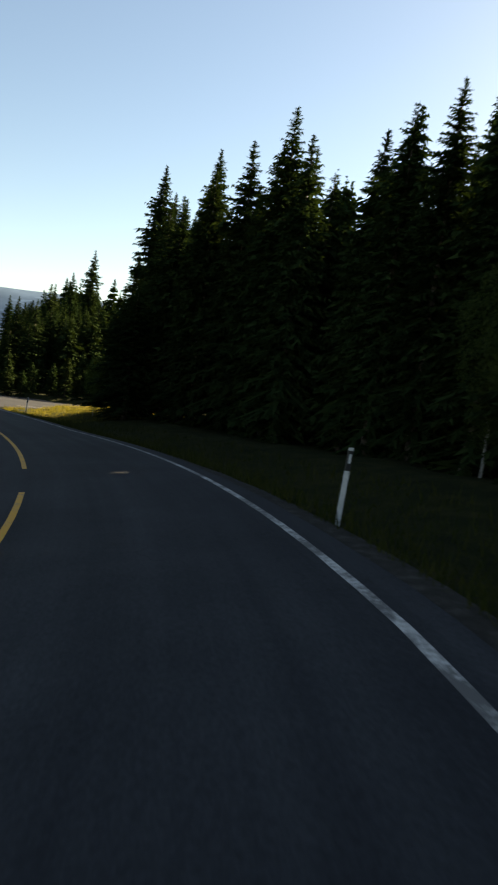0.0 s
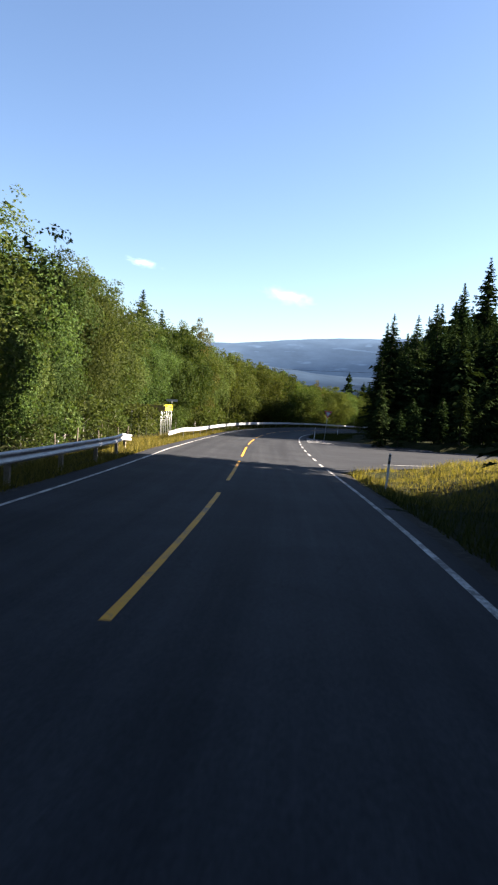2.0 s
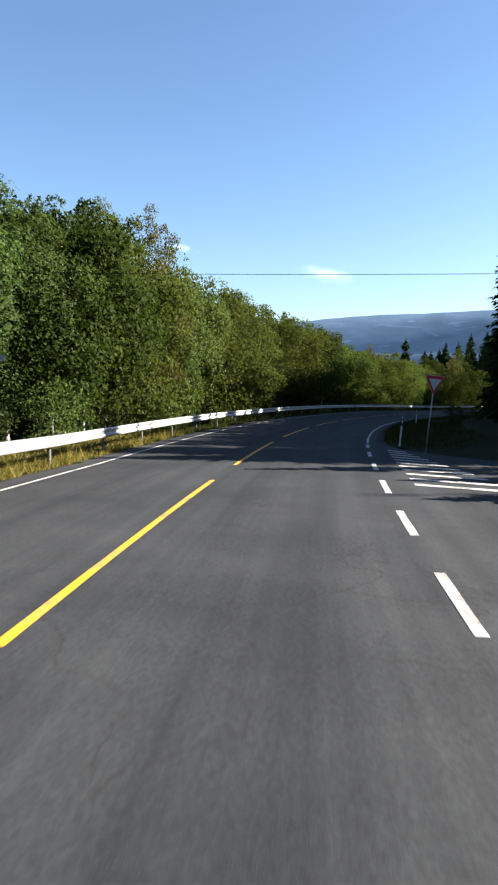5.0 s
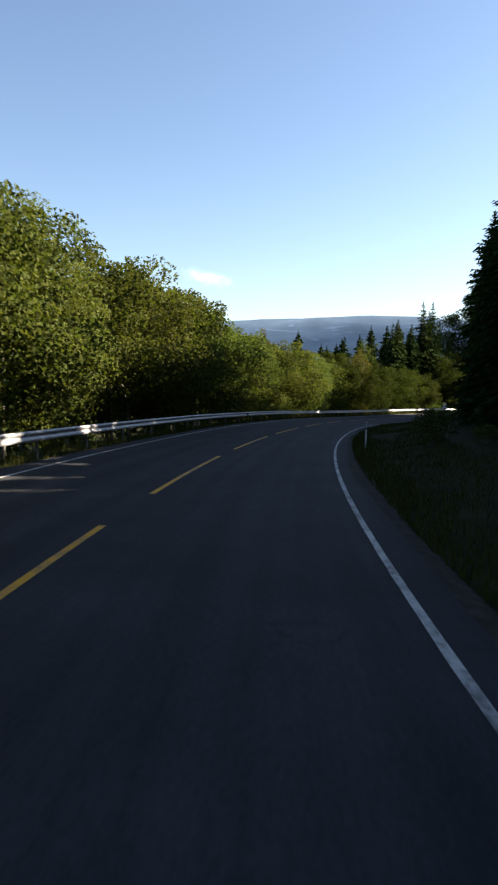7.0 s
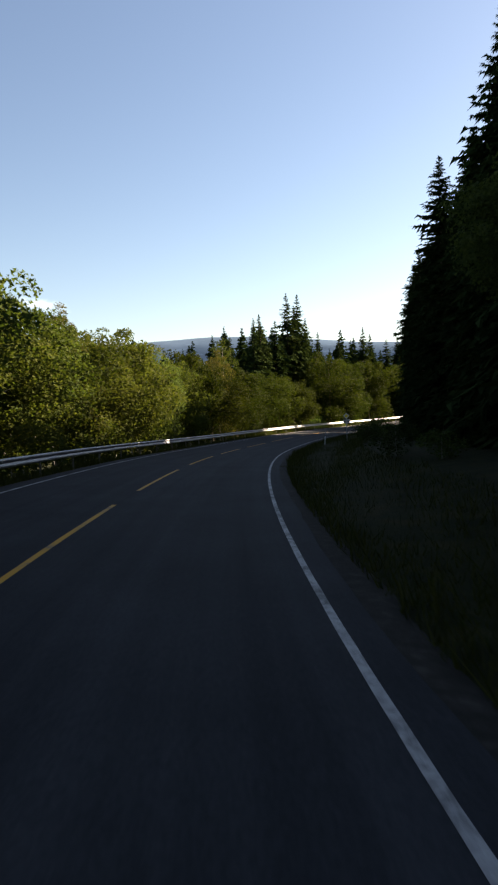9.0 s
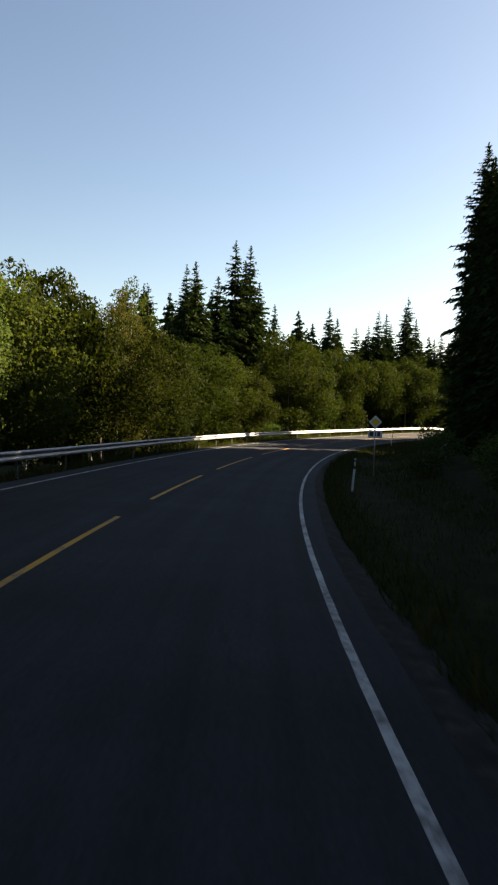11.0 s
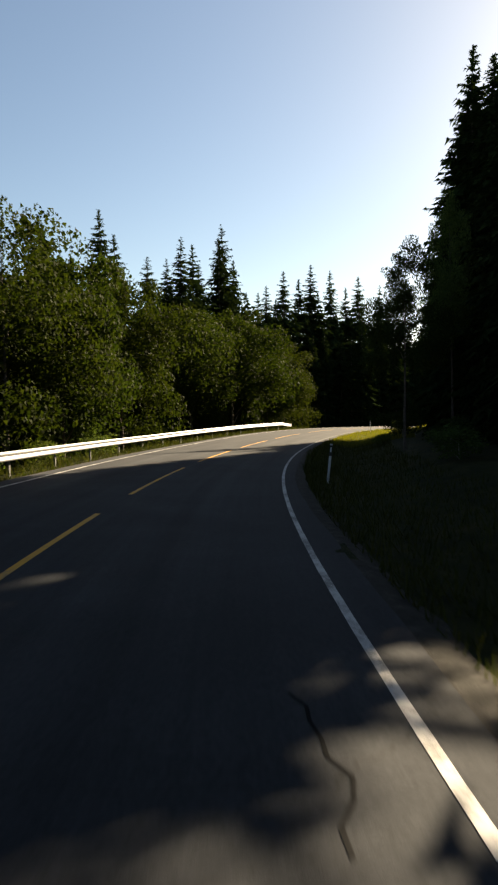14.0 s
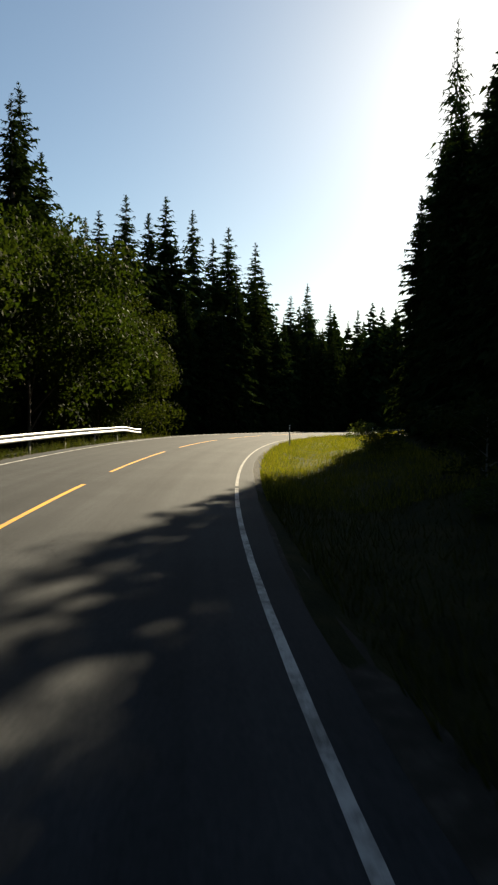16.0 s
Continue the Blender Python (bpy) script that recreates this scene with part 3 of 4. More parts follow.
def street_name():
    board = new("name_sign")
    pole("post", 3.1, 0.03, board)
    V, F = plate(rounded([(-0.5, 2.92), (0.5, 2.92), (0.5, 3.12), (-0.5, 3.12)], 0.03))
    mesh_ob("panel", V, F, SIGN_GREY, board, "narrow dark grey panel").location = (0, -0.036, 0)
    return tagged(board, "narrow dark name sign on a thin post", "road sign")


def stake(h, lean, x, y):
    ob = part("fence_stake", box(0.05, 0.05, h + 0.3, Matrix.Translation((0, 0, h / 2 - 0.15)), 0.008), OLD_WOOD, None)
    ob.matrix_basis = Matrix.Translation(on_ground(x, y)) @ Matrix.Rotation(radians(lean), 4, "Y")
    return tagged(ob, "thin weathered wooden stake in dry grass", "fence post", "old stakes behind the rail")


for s_p, lat_p, h_p, lean_p in ((57.0, -7.6, 0.95, 2), (60.5, -7.4, 0.8, -5), (63.0, -7.9, 1.1, 3), (66.5, -7.7, 0.85, -2), (70.0, -7.9, 1.0, 6), (54.0, -7.7, 0.9, -3)):
    p = at(s_p, lat_p)
    stake(h_p, lean_p, p[0], p[1])
place(street_name(), on_ground(-37.9, 76.6), 38)


def priority_sign():
    sign = new("priority_road_sign")
    pole("post", 2.9, 0.03, sign)
    dia = [(0, 0.31), (0.31, 0), (0, -0.31), (-0.31, 0)]
    for name, sc, y, mat, lab in (("rim", 1.0, -0.036, SIGN_WHITE, "white rim"), ("field", 0.66, -0.041, SIGN_YELLOW, "yellow field")):
        V, F = plate(rounded([(x * sc, z * sc) for x, z in dia], 0.04)[::-1])
        mesh_ob(name, V, F, mat, sign, lab).location = (0, y, 2.62)
    V, F = plate(rounded([(-0.33, 1.88), (0.33, 1.88), (0.33, 2.24), (-0.33, 2.24)], 0.04))
    low = mesh_ob("lower_plate", V, F, SIGN_WHITE, sign, "white plate under the diamond")
    low.location = (0, -0.036, 0)
    for x0, x1, z in ((-0.26, -0.08, 2.06), (0.0, 0.05, 2.06), (0.10, 0.24, 2.06)):
        V, F = plate([(x0, z - 0.1), (x1, z - 0.1), (x1, z + 0.1), (x0, z + 0.1)], 0.002)
        mesh_ob("lettering_bar", V, F, BLACK_PLASTIC, low, "dark bar").location = (0, -0.004, 0)
    return tagged(sign, "yellow diamond priority sign over a white plate", "road sign")


place(priority_sign(), on_ground(-42.6, 190.95), 2)


# ---- overhead cable ----
def cable(a, b, sag):
    n, k, r = 40, 6, 0.012
    V, F = [], []
    for i in range(n + 1):
        t = i / n
        c = np.array(a) * (1 - t) + np.array(b) * t - np.array([0, 0, 4 * sag * t * (1 - t)])
        for j in range(k):
            w = 2 * math.pi * j / k
            V.append((c[0] + r * math.cos(w) * 0.5, c[1] + r * math.cos(w), c[2] + r * math.sin(w)))
    F = [(i * k + j, i * k + (j + 1) % k, (i + 1) * k + (j + 1) % k, (i + 1) * k + j) for i in range(n) for j in range(k)]
    return tagged(mesh_ob("overhead_cable", V, F, CABLE, smooth=True), "thin black overhead cable across the road", "cable")


CAB = at(91.5, 1.5)
_h = float(np.interp(91.5, SS, _th))
cable(CAB + np.array([-24 * math.cos(_h), -24 * math.sin(_h), 6.6]), CAB + np.array([24 * math.cos(_h) - 6 * math.sin(_h), 24 * math.sin(_h) + 6 * math.cos(_h), 7.2]), 0.35)


# ---- trees ----
def spruce_mesh(h, seed, twigs, levels, dense=1.0, bare=0.02):
    """Crown of a spruce of height h: whorls of drooping boughs, each set with pointed sprays."""
    r = np.random.default_rng(seed)
    rb = h * r.uniform(0.135, 0.165)
    V, F = [], []
    zs = h * (bare + (0.985 - bare) * np.linspace(0, 1, levels) ** 0.74)
    for z in zs:
        f = z / h
        reach = min(0.30 * (h - z) + 0.08, rb * (1.0 - 0.45 * f)) * r.uniform(0.78, 1.2)
        gap = 0.55 * h / levels * (1.3 if f < 0.5 else 0.8)
        nb = int(round(r.uniform(6, 9))) if f < 0.9 else 6
        a0 = r.uniform(0, 6.28)
        for b in range(nb):
            a = a0 + 6.283 * b / nb + r.normal(0, 0.22)
            L = reach * r.uniform(0.7, 1.06)
            if r.random() < 0.10:
                L *= r.uniform(0.35, 1.35)
            zb = z + r.uniform(-1, 1) * gap
            d = np.array([math.cos(a), math.sin(a), 0])
            side = np.array([-d[1], d[0], 0])
            up0 = 0.55 * f ** 2 + r.normal(0, 0.08) - 0.20 * (1 - f)
            nt = max(4, int(round(twigs * (0.35 + 0.65 * L / rb))))
            for i in range(nt):
                t = (i + r.uniform(0.1, 0.9)) / nt
                c = d * L * t + np.array([0, 0, zb + L * (up0 * t - 0.42 * t * t + 0.20 * t ** 4)])
                w = (0.22 + 0.36 * (1 - t)) * L * 0.75 * (10 / twigs) ** 0.55 * r.uniform(0.65, 1.35) + 0.07 + (0.05 if f < 0.93 else 0.0)
                sg = 1 if i % 2 else -1
                tip = c + (side * sg * r.uniform(0.25, 0.95) + d * r.uniform(0.3, 0.9)) * w + np.array([0, 0, -w * r.uniform(0.05, 0.9)])
                wd = np.cross(tip - c, r.normal(0, 1, 3) + np.array([0, 0, 0.8]))
                wd = wd / (np.linalg.norm(wd) + 1e-6) * w * r.uniform(0.17, 0.32) * dense
                o = len(V)
                V += [c + wd * 0.8 - (tip - c) * 0.12, tip, c - wd * 0.8 - (tip - c) * 0.12]
                F.append((o, o + 1, o + 2))
            tipb = d * L + np.array([0, 0, zb + L * (up0 - 0.22)])
            o = len(V)
            V += [d * L * 0.2 + side * 0.09 * L + np.array([0, 0, zb]), tipb + d * 0.12, d * L * 0.2 - side * 0.09 * L + np.array([0, 0, zb])]
            F.append((o, o + 1, o + 2))
    for k in range(14):                                 # leading shoot
        a = k * 2.4
        z = h * (0.94 + 0.0042 * k)
        w = 0.06 * h ** 0.5 * (1.2 - k / 14)
        o = len(V)
        e = np.array([math.cos(a), math.sin(a), 0.45])
        V += [np.array([0.06, 0, z - 0.15]), e * w * 1.3 + np.array([0, 0, z + 0.04]), np.array([-0.06, 0.03, z - 0.08])]
        F.append((o, o + 1, o + 2))
    return np.array(V), F


def trunk_mesh(h, r0, seed, bend=0.02, n=9, k=8, limbs=()):
    r = np.random.default_rng(seed)
    V, F = [], []

    def tube(pts, rad):
        o = len(V)
        for p, q in zip(pts, rad):
            for j in range(k):
                w = 2 * math.pi * j / k
                V.append((p[0] + q * math.cos(w), p[1] + q * math.sin(w), p[2]))
        for i in range(len(pts) - 1):
            for j in range(k):
                F.append((o + i * k + j, o + i * k + (j + 1) % k, o + (i + 1) * k + (j + 1) % k, o + (i + 1) * k + j))
    wob = np.cumsum(r.normal(0, bend * h / n, (n + 1, 2)), 0)
    pts = [(wob[i, 0], wob[i, 1], -0.5 + (h + 0.5) * i / n) for i in range(n + 1)]
    rad = [r0 * (1 - 0.93 * i / n) * (1.35 if i == 0 else 1) for i in range(n + 1)]
    tube(pts, rad)
    for z, a, L, up in limbs:
        i = min(int(n * z / h), n - 1)
        b = np.array(pts[i])
        b[2] = z
        e = b + np.array([math.cos(a) * L, math.sin(a) * L, L * up])
        m = (b + e) / 2 + np.array([0, 0, 0.12 * L])
        q = r0 * (1 - 0.9 * z / h) * 0.55
        tube([b, m, e], [q, q * 0.65, q * 0.15])
    return V, F


def spruce(h, seed, twigs, levels, label, dense=1.0, bare=0.02):
    tree = new("spruce_tree")
    V, F = spruce_mesh(h, seed, twigs, levels, dense, bare)
    mesh_ob("crown", V, F, NEEDLES, tree)
    mesh_ob("trunk", *trunk_mesh(h * 0.97, 0.011 * h + 0.03, seed, 0.004), BARK, tree, "grey-brown trunk", True)
    return tagged(tree, label, "tree")


def broadleaf(h, seed, leaves, size, label, slim=1.0, low=0.12, name="birch_tree", material=LEAVES, bark=BIRCH_BARK):
    """A birch or alder: a leaning trunk with limbs, and leaves in many clumps round the limbs' ends, with gaps between."""
    r = np.random.default_rng(seed)
    tree = new(name)
    limbs, clumps = [], []
    nl = 26
    for i in range(nl):
        z = h * (low + (0.93 - low) * (i + r.uniform(0, 1)) / nl)
        f = z / h
        L = h * slim * (0.27 * math.sin(math.pi * min(1, 0.22 + 0.78 * f)) ** 0.8 + 0.03) * r.uniform(0.78, 1.14)
        a = i * 2.4 + r.normal(0, 0.4)
        up = r.uniform(0.15, 0.7)
        limbs.append((z, a, L, up))
        for t, q in ((0.92, 0.30), (0.58, 0.36), (0.95, 0.24)):
            c = np.array([math.cos(a) * L * t, math.sin(a) * L * t, z + L * up * t]) + r.normal(0, 0.10 * L, 3)
            clumps.append((c, max(0.35, L * q * r.uniform(0.75, 1.4))))
    for i in range(4):
        clumps.append((np.array([r.normal(0, 0.25), r.normal(0, 0.25), h * (0.88 + 0.035 * i)]), 0.065 * h * r.uniform(0.5, 0.9)))
    wts = np.array([q ** 2 for _, q in clumps])
    which = r.choice(len(clumps), leaves, p=wts / wts.sum())
    C = np.array([c for c, _ in clumps])[which]
    Q = np.array([q for _, q in clumps])[which]
    D = r.normal(0, 1, (leaves, 3))
    D /= np.linalg.norm(D, axis=1)[:, None]
    D[:, 2] = np.abs(D[:, 2]) * np.where(r.random(leaves) < 0.72, 1, -1)
    rad = Q * (0.40 + 0.62 * r.random(leaves) ** 0.6)
    P = C + D * rad[:, None] * np.array([1.15, 1.15, 0.85])
    P[:, 2] = np.maximum(P[:, 2], 0.25)
    U = r.normal(0, 1, (leaves, 3)) + np.array([0, 0, -0.5])
    U /= np.linalg.norm(U, axis=1)[:, None]
    W = np.cross(U, D + 0.6 * r.normal(0, 1, (leaves, 3)))
    W /= np.linalg.norm(W, axis=1)[:, None] + 1e-6
    ls = size * r.uniform(0.6, 1.35, leaves)[:, None]
    V = np.stack([P - U * ls * 0.3 + W * ls * 0.5, P + U * ls * 0.75, P - U * ls * 0.3 - W * ls * 0.5], 1).reshape(-1, 3)
    F = np.arange(leaves * 3).reshape(-1, 3)
    mesh_ob("crown", V, F, material, tree)
    mesh_ob("trunk", *trunk_mesh(h * 0.95, 0.009 * h + 0.02, seed, 0.012, limbs=[(z, a, 0.75 * L, u) for z, a, L, u in limbs[::2]]), bark, tree, "dark bark" if bark is BARK else "pale grey bark", True)
    return tagged(tree, label, "tree")


def lumpy(h, seed, leaves, size, label, wide, low, name, material, spiky, count, plump, bark=BIRCH_BARK, core=600):
    """A dense crown: many leafy lumps over an uneven dome, dark within, with loose shoots at its edge and several stems."""
    r = np.random.default_rng(seed)
    tree = new(name)
    mid, up = h * (low + 1) / 2, h * (1 - low) / 2
    ph = r.uniform(0, 6.28, 6)
    lumps = []
    for i in range(count):
        z = 1 - 1.85 * ((i + r.uniform(0, 1)) / count) ** 0.9
        a = i * 2.39996 + r.normal(0, 0.25)
        e = math.sqrt(max(0.0, 1 - z * z))
        d = np.array([math.cos(a) * e, math.sin(a) * e, z])
        k = 0.76 + 0.17 * math.sin(2 * a + ph[0] + 2 * z) + 0.14 * math.sin(3 * a - 4 * z + ph[1]) + r.normal(0, 0.15)
        full = 1.0 if z > -0.1 else 1.0 + 0.62 * z          # the crown draws in towards the ground
        c = np.array([d[0] * wide / 2 * k * full, d[1] * wide / 2 * k * full, mid + d[2] * up * (0.84 + 0.07 * r.normal())])
        q = plump * (0.075 + 0.085 * r.random() ** 1.5) * (h * wide * wide) ** (1 / 3) * (1.15 if z < 0.5 else 0.85)
        lumps.append((c, q, d, 1.0))
        if z > -0.2 and r.random() < spiky:
            lumps.append((c + d * q * 0.55 + np.array([0, 0, q * 0.85]), q * 0.5, d, 0.5))
    lumps.append((np.array([0, 0, h * 0.95]), 0.05 * h, np.array([0, 0, 1.0]), 1.0))
    wts = np.array([q ** 2 * m for _, q, _, m in lumps])
    which = r.choice(len(lumps), leaves, p=wts / wts.sum())
    C, Q, O = (np.array([l[j] for l in lumps])[which] for j in (0, 1, 2))
    D = r.normal(0, 1, (leaves, 3)) + 0.9 * O + np.array([0, 0, 0.5])
    D /= np.linalg.norm(D, axis=1)[:, None]
    deep = r.random(leaves) < 0.16
    rad = Q * np.where(deep, r.uniform(0.0, 0.6, leaves), 0.58 + 0.50 * r.random(leaves) ** 0.8)
    P = C + D * rad[:, None] - deep[:, None] * O * Q[:, None] * 0.7
    P[:, 2] = np.maximum(P[:, 2], 0.2)
    U = r.normal(0, 1, (leaves, 3)) + np.array([0, 0, -0.6])
    U -= 0.4 * (U * D).sum(1)[:, None] * D              # leaves lie along the lump's surface
    U /= np.linalg.norm(U, axis=1)[:, None]
    W = np.cross(U, D + 0.5 * r.normal(0, 1, (leaves, 3)))
    W /= np.linalg.norm(W, axis=1)[:, None] + 1e-6
    ls = (size * r.uniform(0.6, 1.3, leaves) * np.where(deep, 1.9, 1.0))[:, None]
    P[:, 2] *= h / np.percentile(P[:, 2], 99.6)
    inner = int(core)                                   # big hidden leaves, added to stop sun passing through the crown's inside
    B = r.normal(0, 1, (inner, 3))
    B *= (0.6 * r.random(inner) ** 0.4 / np.linalg.norm(B, axis=1))[:, None]
    P = np.concatenate([P, B * np.array([wide / 2, wide / 2, up]) + np.array([0, 0, mid])])
    U = np.concatenate([U, B + 0.2 * r.normal(0, 1, (inner, 3))])
    U[leaves:] = np.cross(U[leaves:], r.normal(0, 1, (inner, 3)))
    U[leaves:] /= np.linalg.norm(U[leaves:], axis=1)[:, None] + 1e-6
    across = np.cross(U[leaves:], B)
    W = np.concatenate([W, across / (np.linalg.norm(across, axis=1)[:, None] + 1e-6)])
    ls = np.concatenate([ls, wide * r.uniform(0.10, 0.17, inner)[:, None]])
    leaves += inner
    V = np.stack([P - U * ls * 0.3 + W * ls * 0.5, P + U * ls * 0.75, P - U * ls * 0.3 - W * ls * 0.5], 1).reshape(-1, 3)
    mesh_ob("crown", V, np.arange(leaves * 3).reshape(-1, 3), material, tree)
    limbs = [(h * r.uniform(0.12, 0.7), i * 2.4, 0.36 * wide * r.uniform(0.7, 1.1), r.uniform(0.4, 1.0)) for i in range(12)]
    mesh_ob("trunk", *trunk_mesh(h * 0.85, 0.009 * h + 0.02, seed, 0.012, limbs=limbs), bark, tree, "pale grey bark", True)
    return tagged(tree, label, "tree")


SPRUCE_L = "tall dark green spruce tree with drooping boughs"
BUSH_L = "broad rounded olive-green willow, dense leafy dome"
BIRCH_L = "green leafy birch tree, full summer crown"
near_spruce = [spruce(h, 10 + i, 25, 54, SPRUCE_L, 1.3) for i, h in enumerate((16.0, 18.0, 20.0, 14.0))]
# crowns start high to let sun through to the corner grass
corner_spruce = [spruce(h, 20 + i, 24, 46, "tall dark spruce with a bare lower trunk", 1.3, 0.38) for i, h in enumerate((18.0, 20.0))]
thin_spruce = [spruce(22.0, 28, 9, 30, "tall thin spruce with sparse drooping boughs", 0.8)]
far_spruce = [spruce(h, 30 + i, 13, 38, SPRUCE_L, 1.5) for i, h in enumerate((17.0, 20.0, 22.0))]
mid_spruce = [spruce(h, 36 + i, 7, 30, SPRUCE_L, 2.0) for i, h in enumerate((17.0, 20.0))]
deep_spruce = [spruce(h, 40 + i, 4, 24, SPRUCE_L, 2.8) for i, h in enumerate((17.0, 20.0, 22.0))]
rough_spruce = [spruce(h, 48 + i, 3, 11, SPRUCE_L, 4.0) for i, h in enumerate((16.0, 19.0))]
young_spruce = [spruce(h, 45 + i, 9, 20, "young dark green spruce, boughs to the ground", 1.3) for i, h in enumerate((5.0, 4.0))]
near_birch = [lumpy(h, 50 + i, 25000, 0.088, BIRCH_L, wd, 0.06, "birch_tree", LEAVES, 0.25, 46, 1.38) for i, (h, wd) in enumerate(((10.0, 4.6), (11.5, 4.4), (9.0, 5.0), (8.0, 4.8)))]
brown_birch = [broadleaf(12.0, 55, 23000, 0.105, "tall birch with browning leaves behind the rail", 0.8, 0.1, "birch_tree", BROWN_LEAVES)]
alder = [broadleaf(11.0, 57, 30000, 0.092, "dark leafy alder reaching out over the verge", 0.80, 0.36, "alder_tree", LEAVES, BARK)]
near_bush = [broadleaf(h, 60 + i, 27000, 0.125, BUSH_L, sl, 0.13, "willow_tree", WILLOW_LEAVES, BARK) for i, (h, sl) in enumerate(((8.0, 1.55), (9.0, 1.45), (7.0, 1.65), (8.5, 1.40)))]
dome_birch = [broadleaf(h, 90 + i, 24000, 0.12, "rounded olive-green birch thicket behind the rail", sl, 0.1, "birch_tree", OLIVE_LEAVES) for i, (h, sl) in enumerate(((9.0, 1.25), (8.0, 1.35), (10.0, 1.1)))]
far_birch = [broadleaf(h, 70 + i, 6800, 0.16, BIRCH_L, sl, 0.2) for i, (h, sl) in enumerate(((12.0, 0.85), (13.5, 0.75), (11.0, 0.95)))]
shrubs = [broadleaf(h, 80 + i, 1800, 0.14, "low leafy shrub among dry stalks", sl, 0.05, "shrub") for i, (h, sl) in enumerate(((3.0, 1.6), (2.5, 2.0)))]
HEIGHT = {thin_spruce[0]: 22.0, mid_spruce[0]: 17.0, mid_spruce[1]: 20.0, corner_spruce[0]: 18.0, corner_spruce[1]: 20.0, shrubs[0]: 3.0, shrubs[1]: 2.5, brown_birch[0]: 12.0, alder[0]: 11.0, young_spruce[0]: 5.0, young_spruce[1]: 4.0, dome_birch[0]: 9.0, dome_birch[1]: 8.0, dome_birch[2]: 10.0}
for ob_, h_ in zip(near_spruce + far_spruce + deep_spruce + near_birch + near_bush + far_birch, (16, 18, 20, 14, 17, 20, 22, 17, 20, 22, 10, 11.5, 9, 8, 8, 9, 7, 8.5, 12, 13.5, 11)):
    HEIGHT[ob_] = float(h_)
placed = [(-38.2, 69.3), (-39.6, 70.9), (-37.2, 68.0), (-38.6, 67.6), (-36.5, 70.2), (-35.7, 69.2), (-36.3, 73.1), (-37.0, 75.0), (-37.9, 76.6)]      # kept free for the signs
trees_rng = np.random.default_rng(11)


def plant(kinds, x, y, top=None, tall=None, group="", width=1.0):
    """One tree at x, y: either with its top at the height top, or tall metres high."""
    z = float(ground(np.array([x]), np.array([y]))[0])
    src = kinds[int(trees_rng.integers(len(kinds)))]
    k = ((top - z) if top is not None else tall) / HEIGHT[src]
    w = k ** 0.7 * width * trees_rng.uniform(0.9, 1.12)
    t = copy_thing(src, Matrix())
    t.matrix_basis = Matrix.Translation((x, y, z - 0.05)) @ Matrix.Rotation(trees_rng.uniform(0, 6.28), 4, "Z") @ Matrix.Rotation(trees_rng.normal(0, 0.015), 4, "X") @ Matrix.Diagonal((w, w, k, 1))
    if group:
        tagged(t, group=group)
    placed.append((x, y))
    return t


def clear(x, y, gap):
    return all((x - a) ** 2 + (y - b) ** 2 > gap * gap for a, b in placed)


def across_sun(x, y):
    """How far a place lies to the left of the sun's direction, in plan."""
    return -math.cos(radians(SUN_AZ)) * x + math.sin(radians(SUN_AZ)) * y


BB = "birches behind the guard rail"
# two tall skyline trees; the others are added to close gaps in the shade
for x, y, top in ((-3.3, 57.6, 18.3), (-1.2, 56.8, 15.8), (-4.5, 59.3, 11.5), (-2.3, 58.3, 16.5), (0.0, 56.9, 15.0), (-0.4, 54.4, 14.0), (1.0, 55.4, 19.4), (1.8, 53.0, 14.6), (0.4, 51.2, 12.4)):
    plant(corner_spruce, x, y, top=top, group="spruces at the corner of the side road", width=0.9)
# spruces that stand out against the sky: place, and the height of the top
for x, y, top in ((-29.9, 113.8, 10.6), (-25.7, 122.2, 14.2), (-10.5, 99.5, 13.2), (-21.4, 134.5, 22.9), (-20.6, 113.7, 15.6), (-25.4, 101.2, 8.6), (-25.6, 123.0, 14.4),
                  (-41.9, 77.0, 9.5), (-42.7, 65.2, 10.3), (-44.0, 68.6, 11.0), (-53.1, 96.0, 10.2)):
    plant(near_spruce, x, y, top=top, group="spruces above the road")
plant(thin_spruce, -3.2, 270.3, top=14.9, group="spruces above the road", width=0.62)
for s_t, top in ((222, 2.6), (224, 5.0), (228, 5.9), (235.5, 9.3), (237.5, 10.0), (243, 9.5), (247.5, 14.6), (249.5, 12.6), (251, 14.7), (254, 10.8), (257.5, 8.4),
                 (267, 7.6), (275, 10.5), (279, 9.2), (284, 8.3), (288, 9.0), (290.5, 12.0), (294, 11.9), (296.5, 10.2), (299, 14.0), (301.5, 15.9), (303.5, 12.0),
                 (309, 8.6), (311.5, 10.0), (313.5, 8.2), (316, 12.8), (320, 12.2), (323, 15.1), (325.5, 11.0), (328, 14.8), (332, 12.5), (336.5, 15.2), (341, 14.2),
                 (344.5, 11.2), (349, 8.4), (355, 10.9), (361, 8.6), (372, 8.9)):
    p = at(s_t, -16.0 + trees_rng.normal(0, 0.3))       # the dark row behind the willows
    plant(far_spruce, p[0], p[1], top=top, group="spruces behind the willows", width=1.12)
for x, y, tall in ((-3.9, 48.4, 8.0), (-2.9, 51.6, 7.5), (-3.0, 46.0, 8.5)):
    plant(near_spruce, x, y, tall=tall, group="spruces at the corner of the side road", width=1.5)
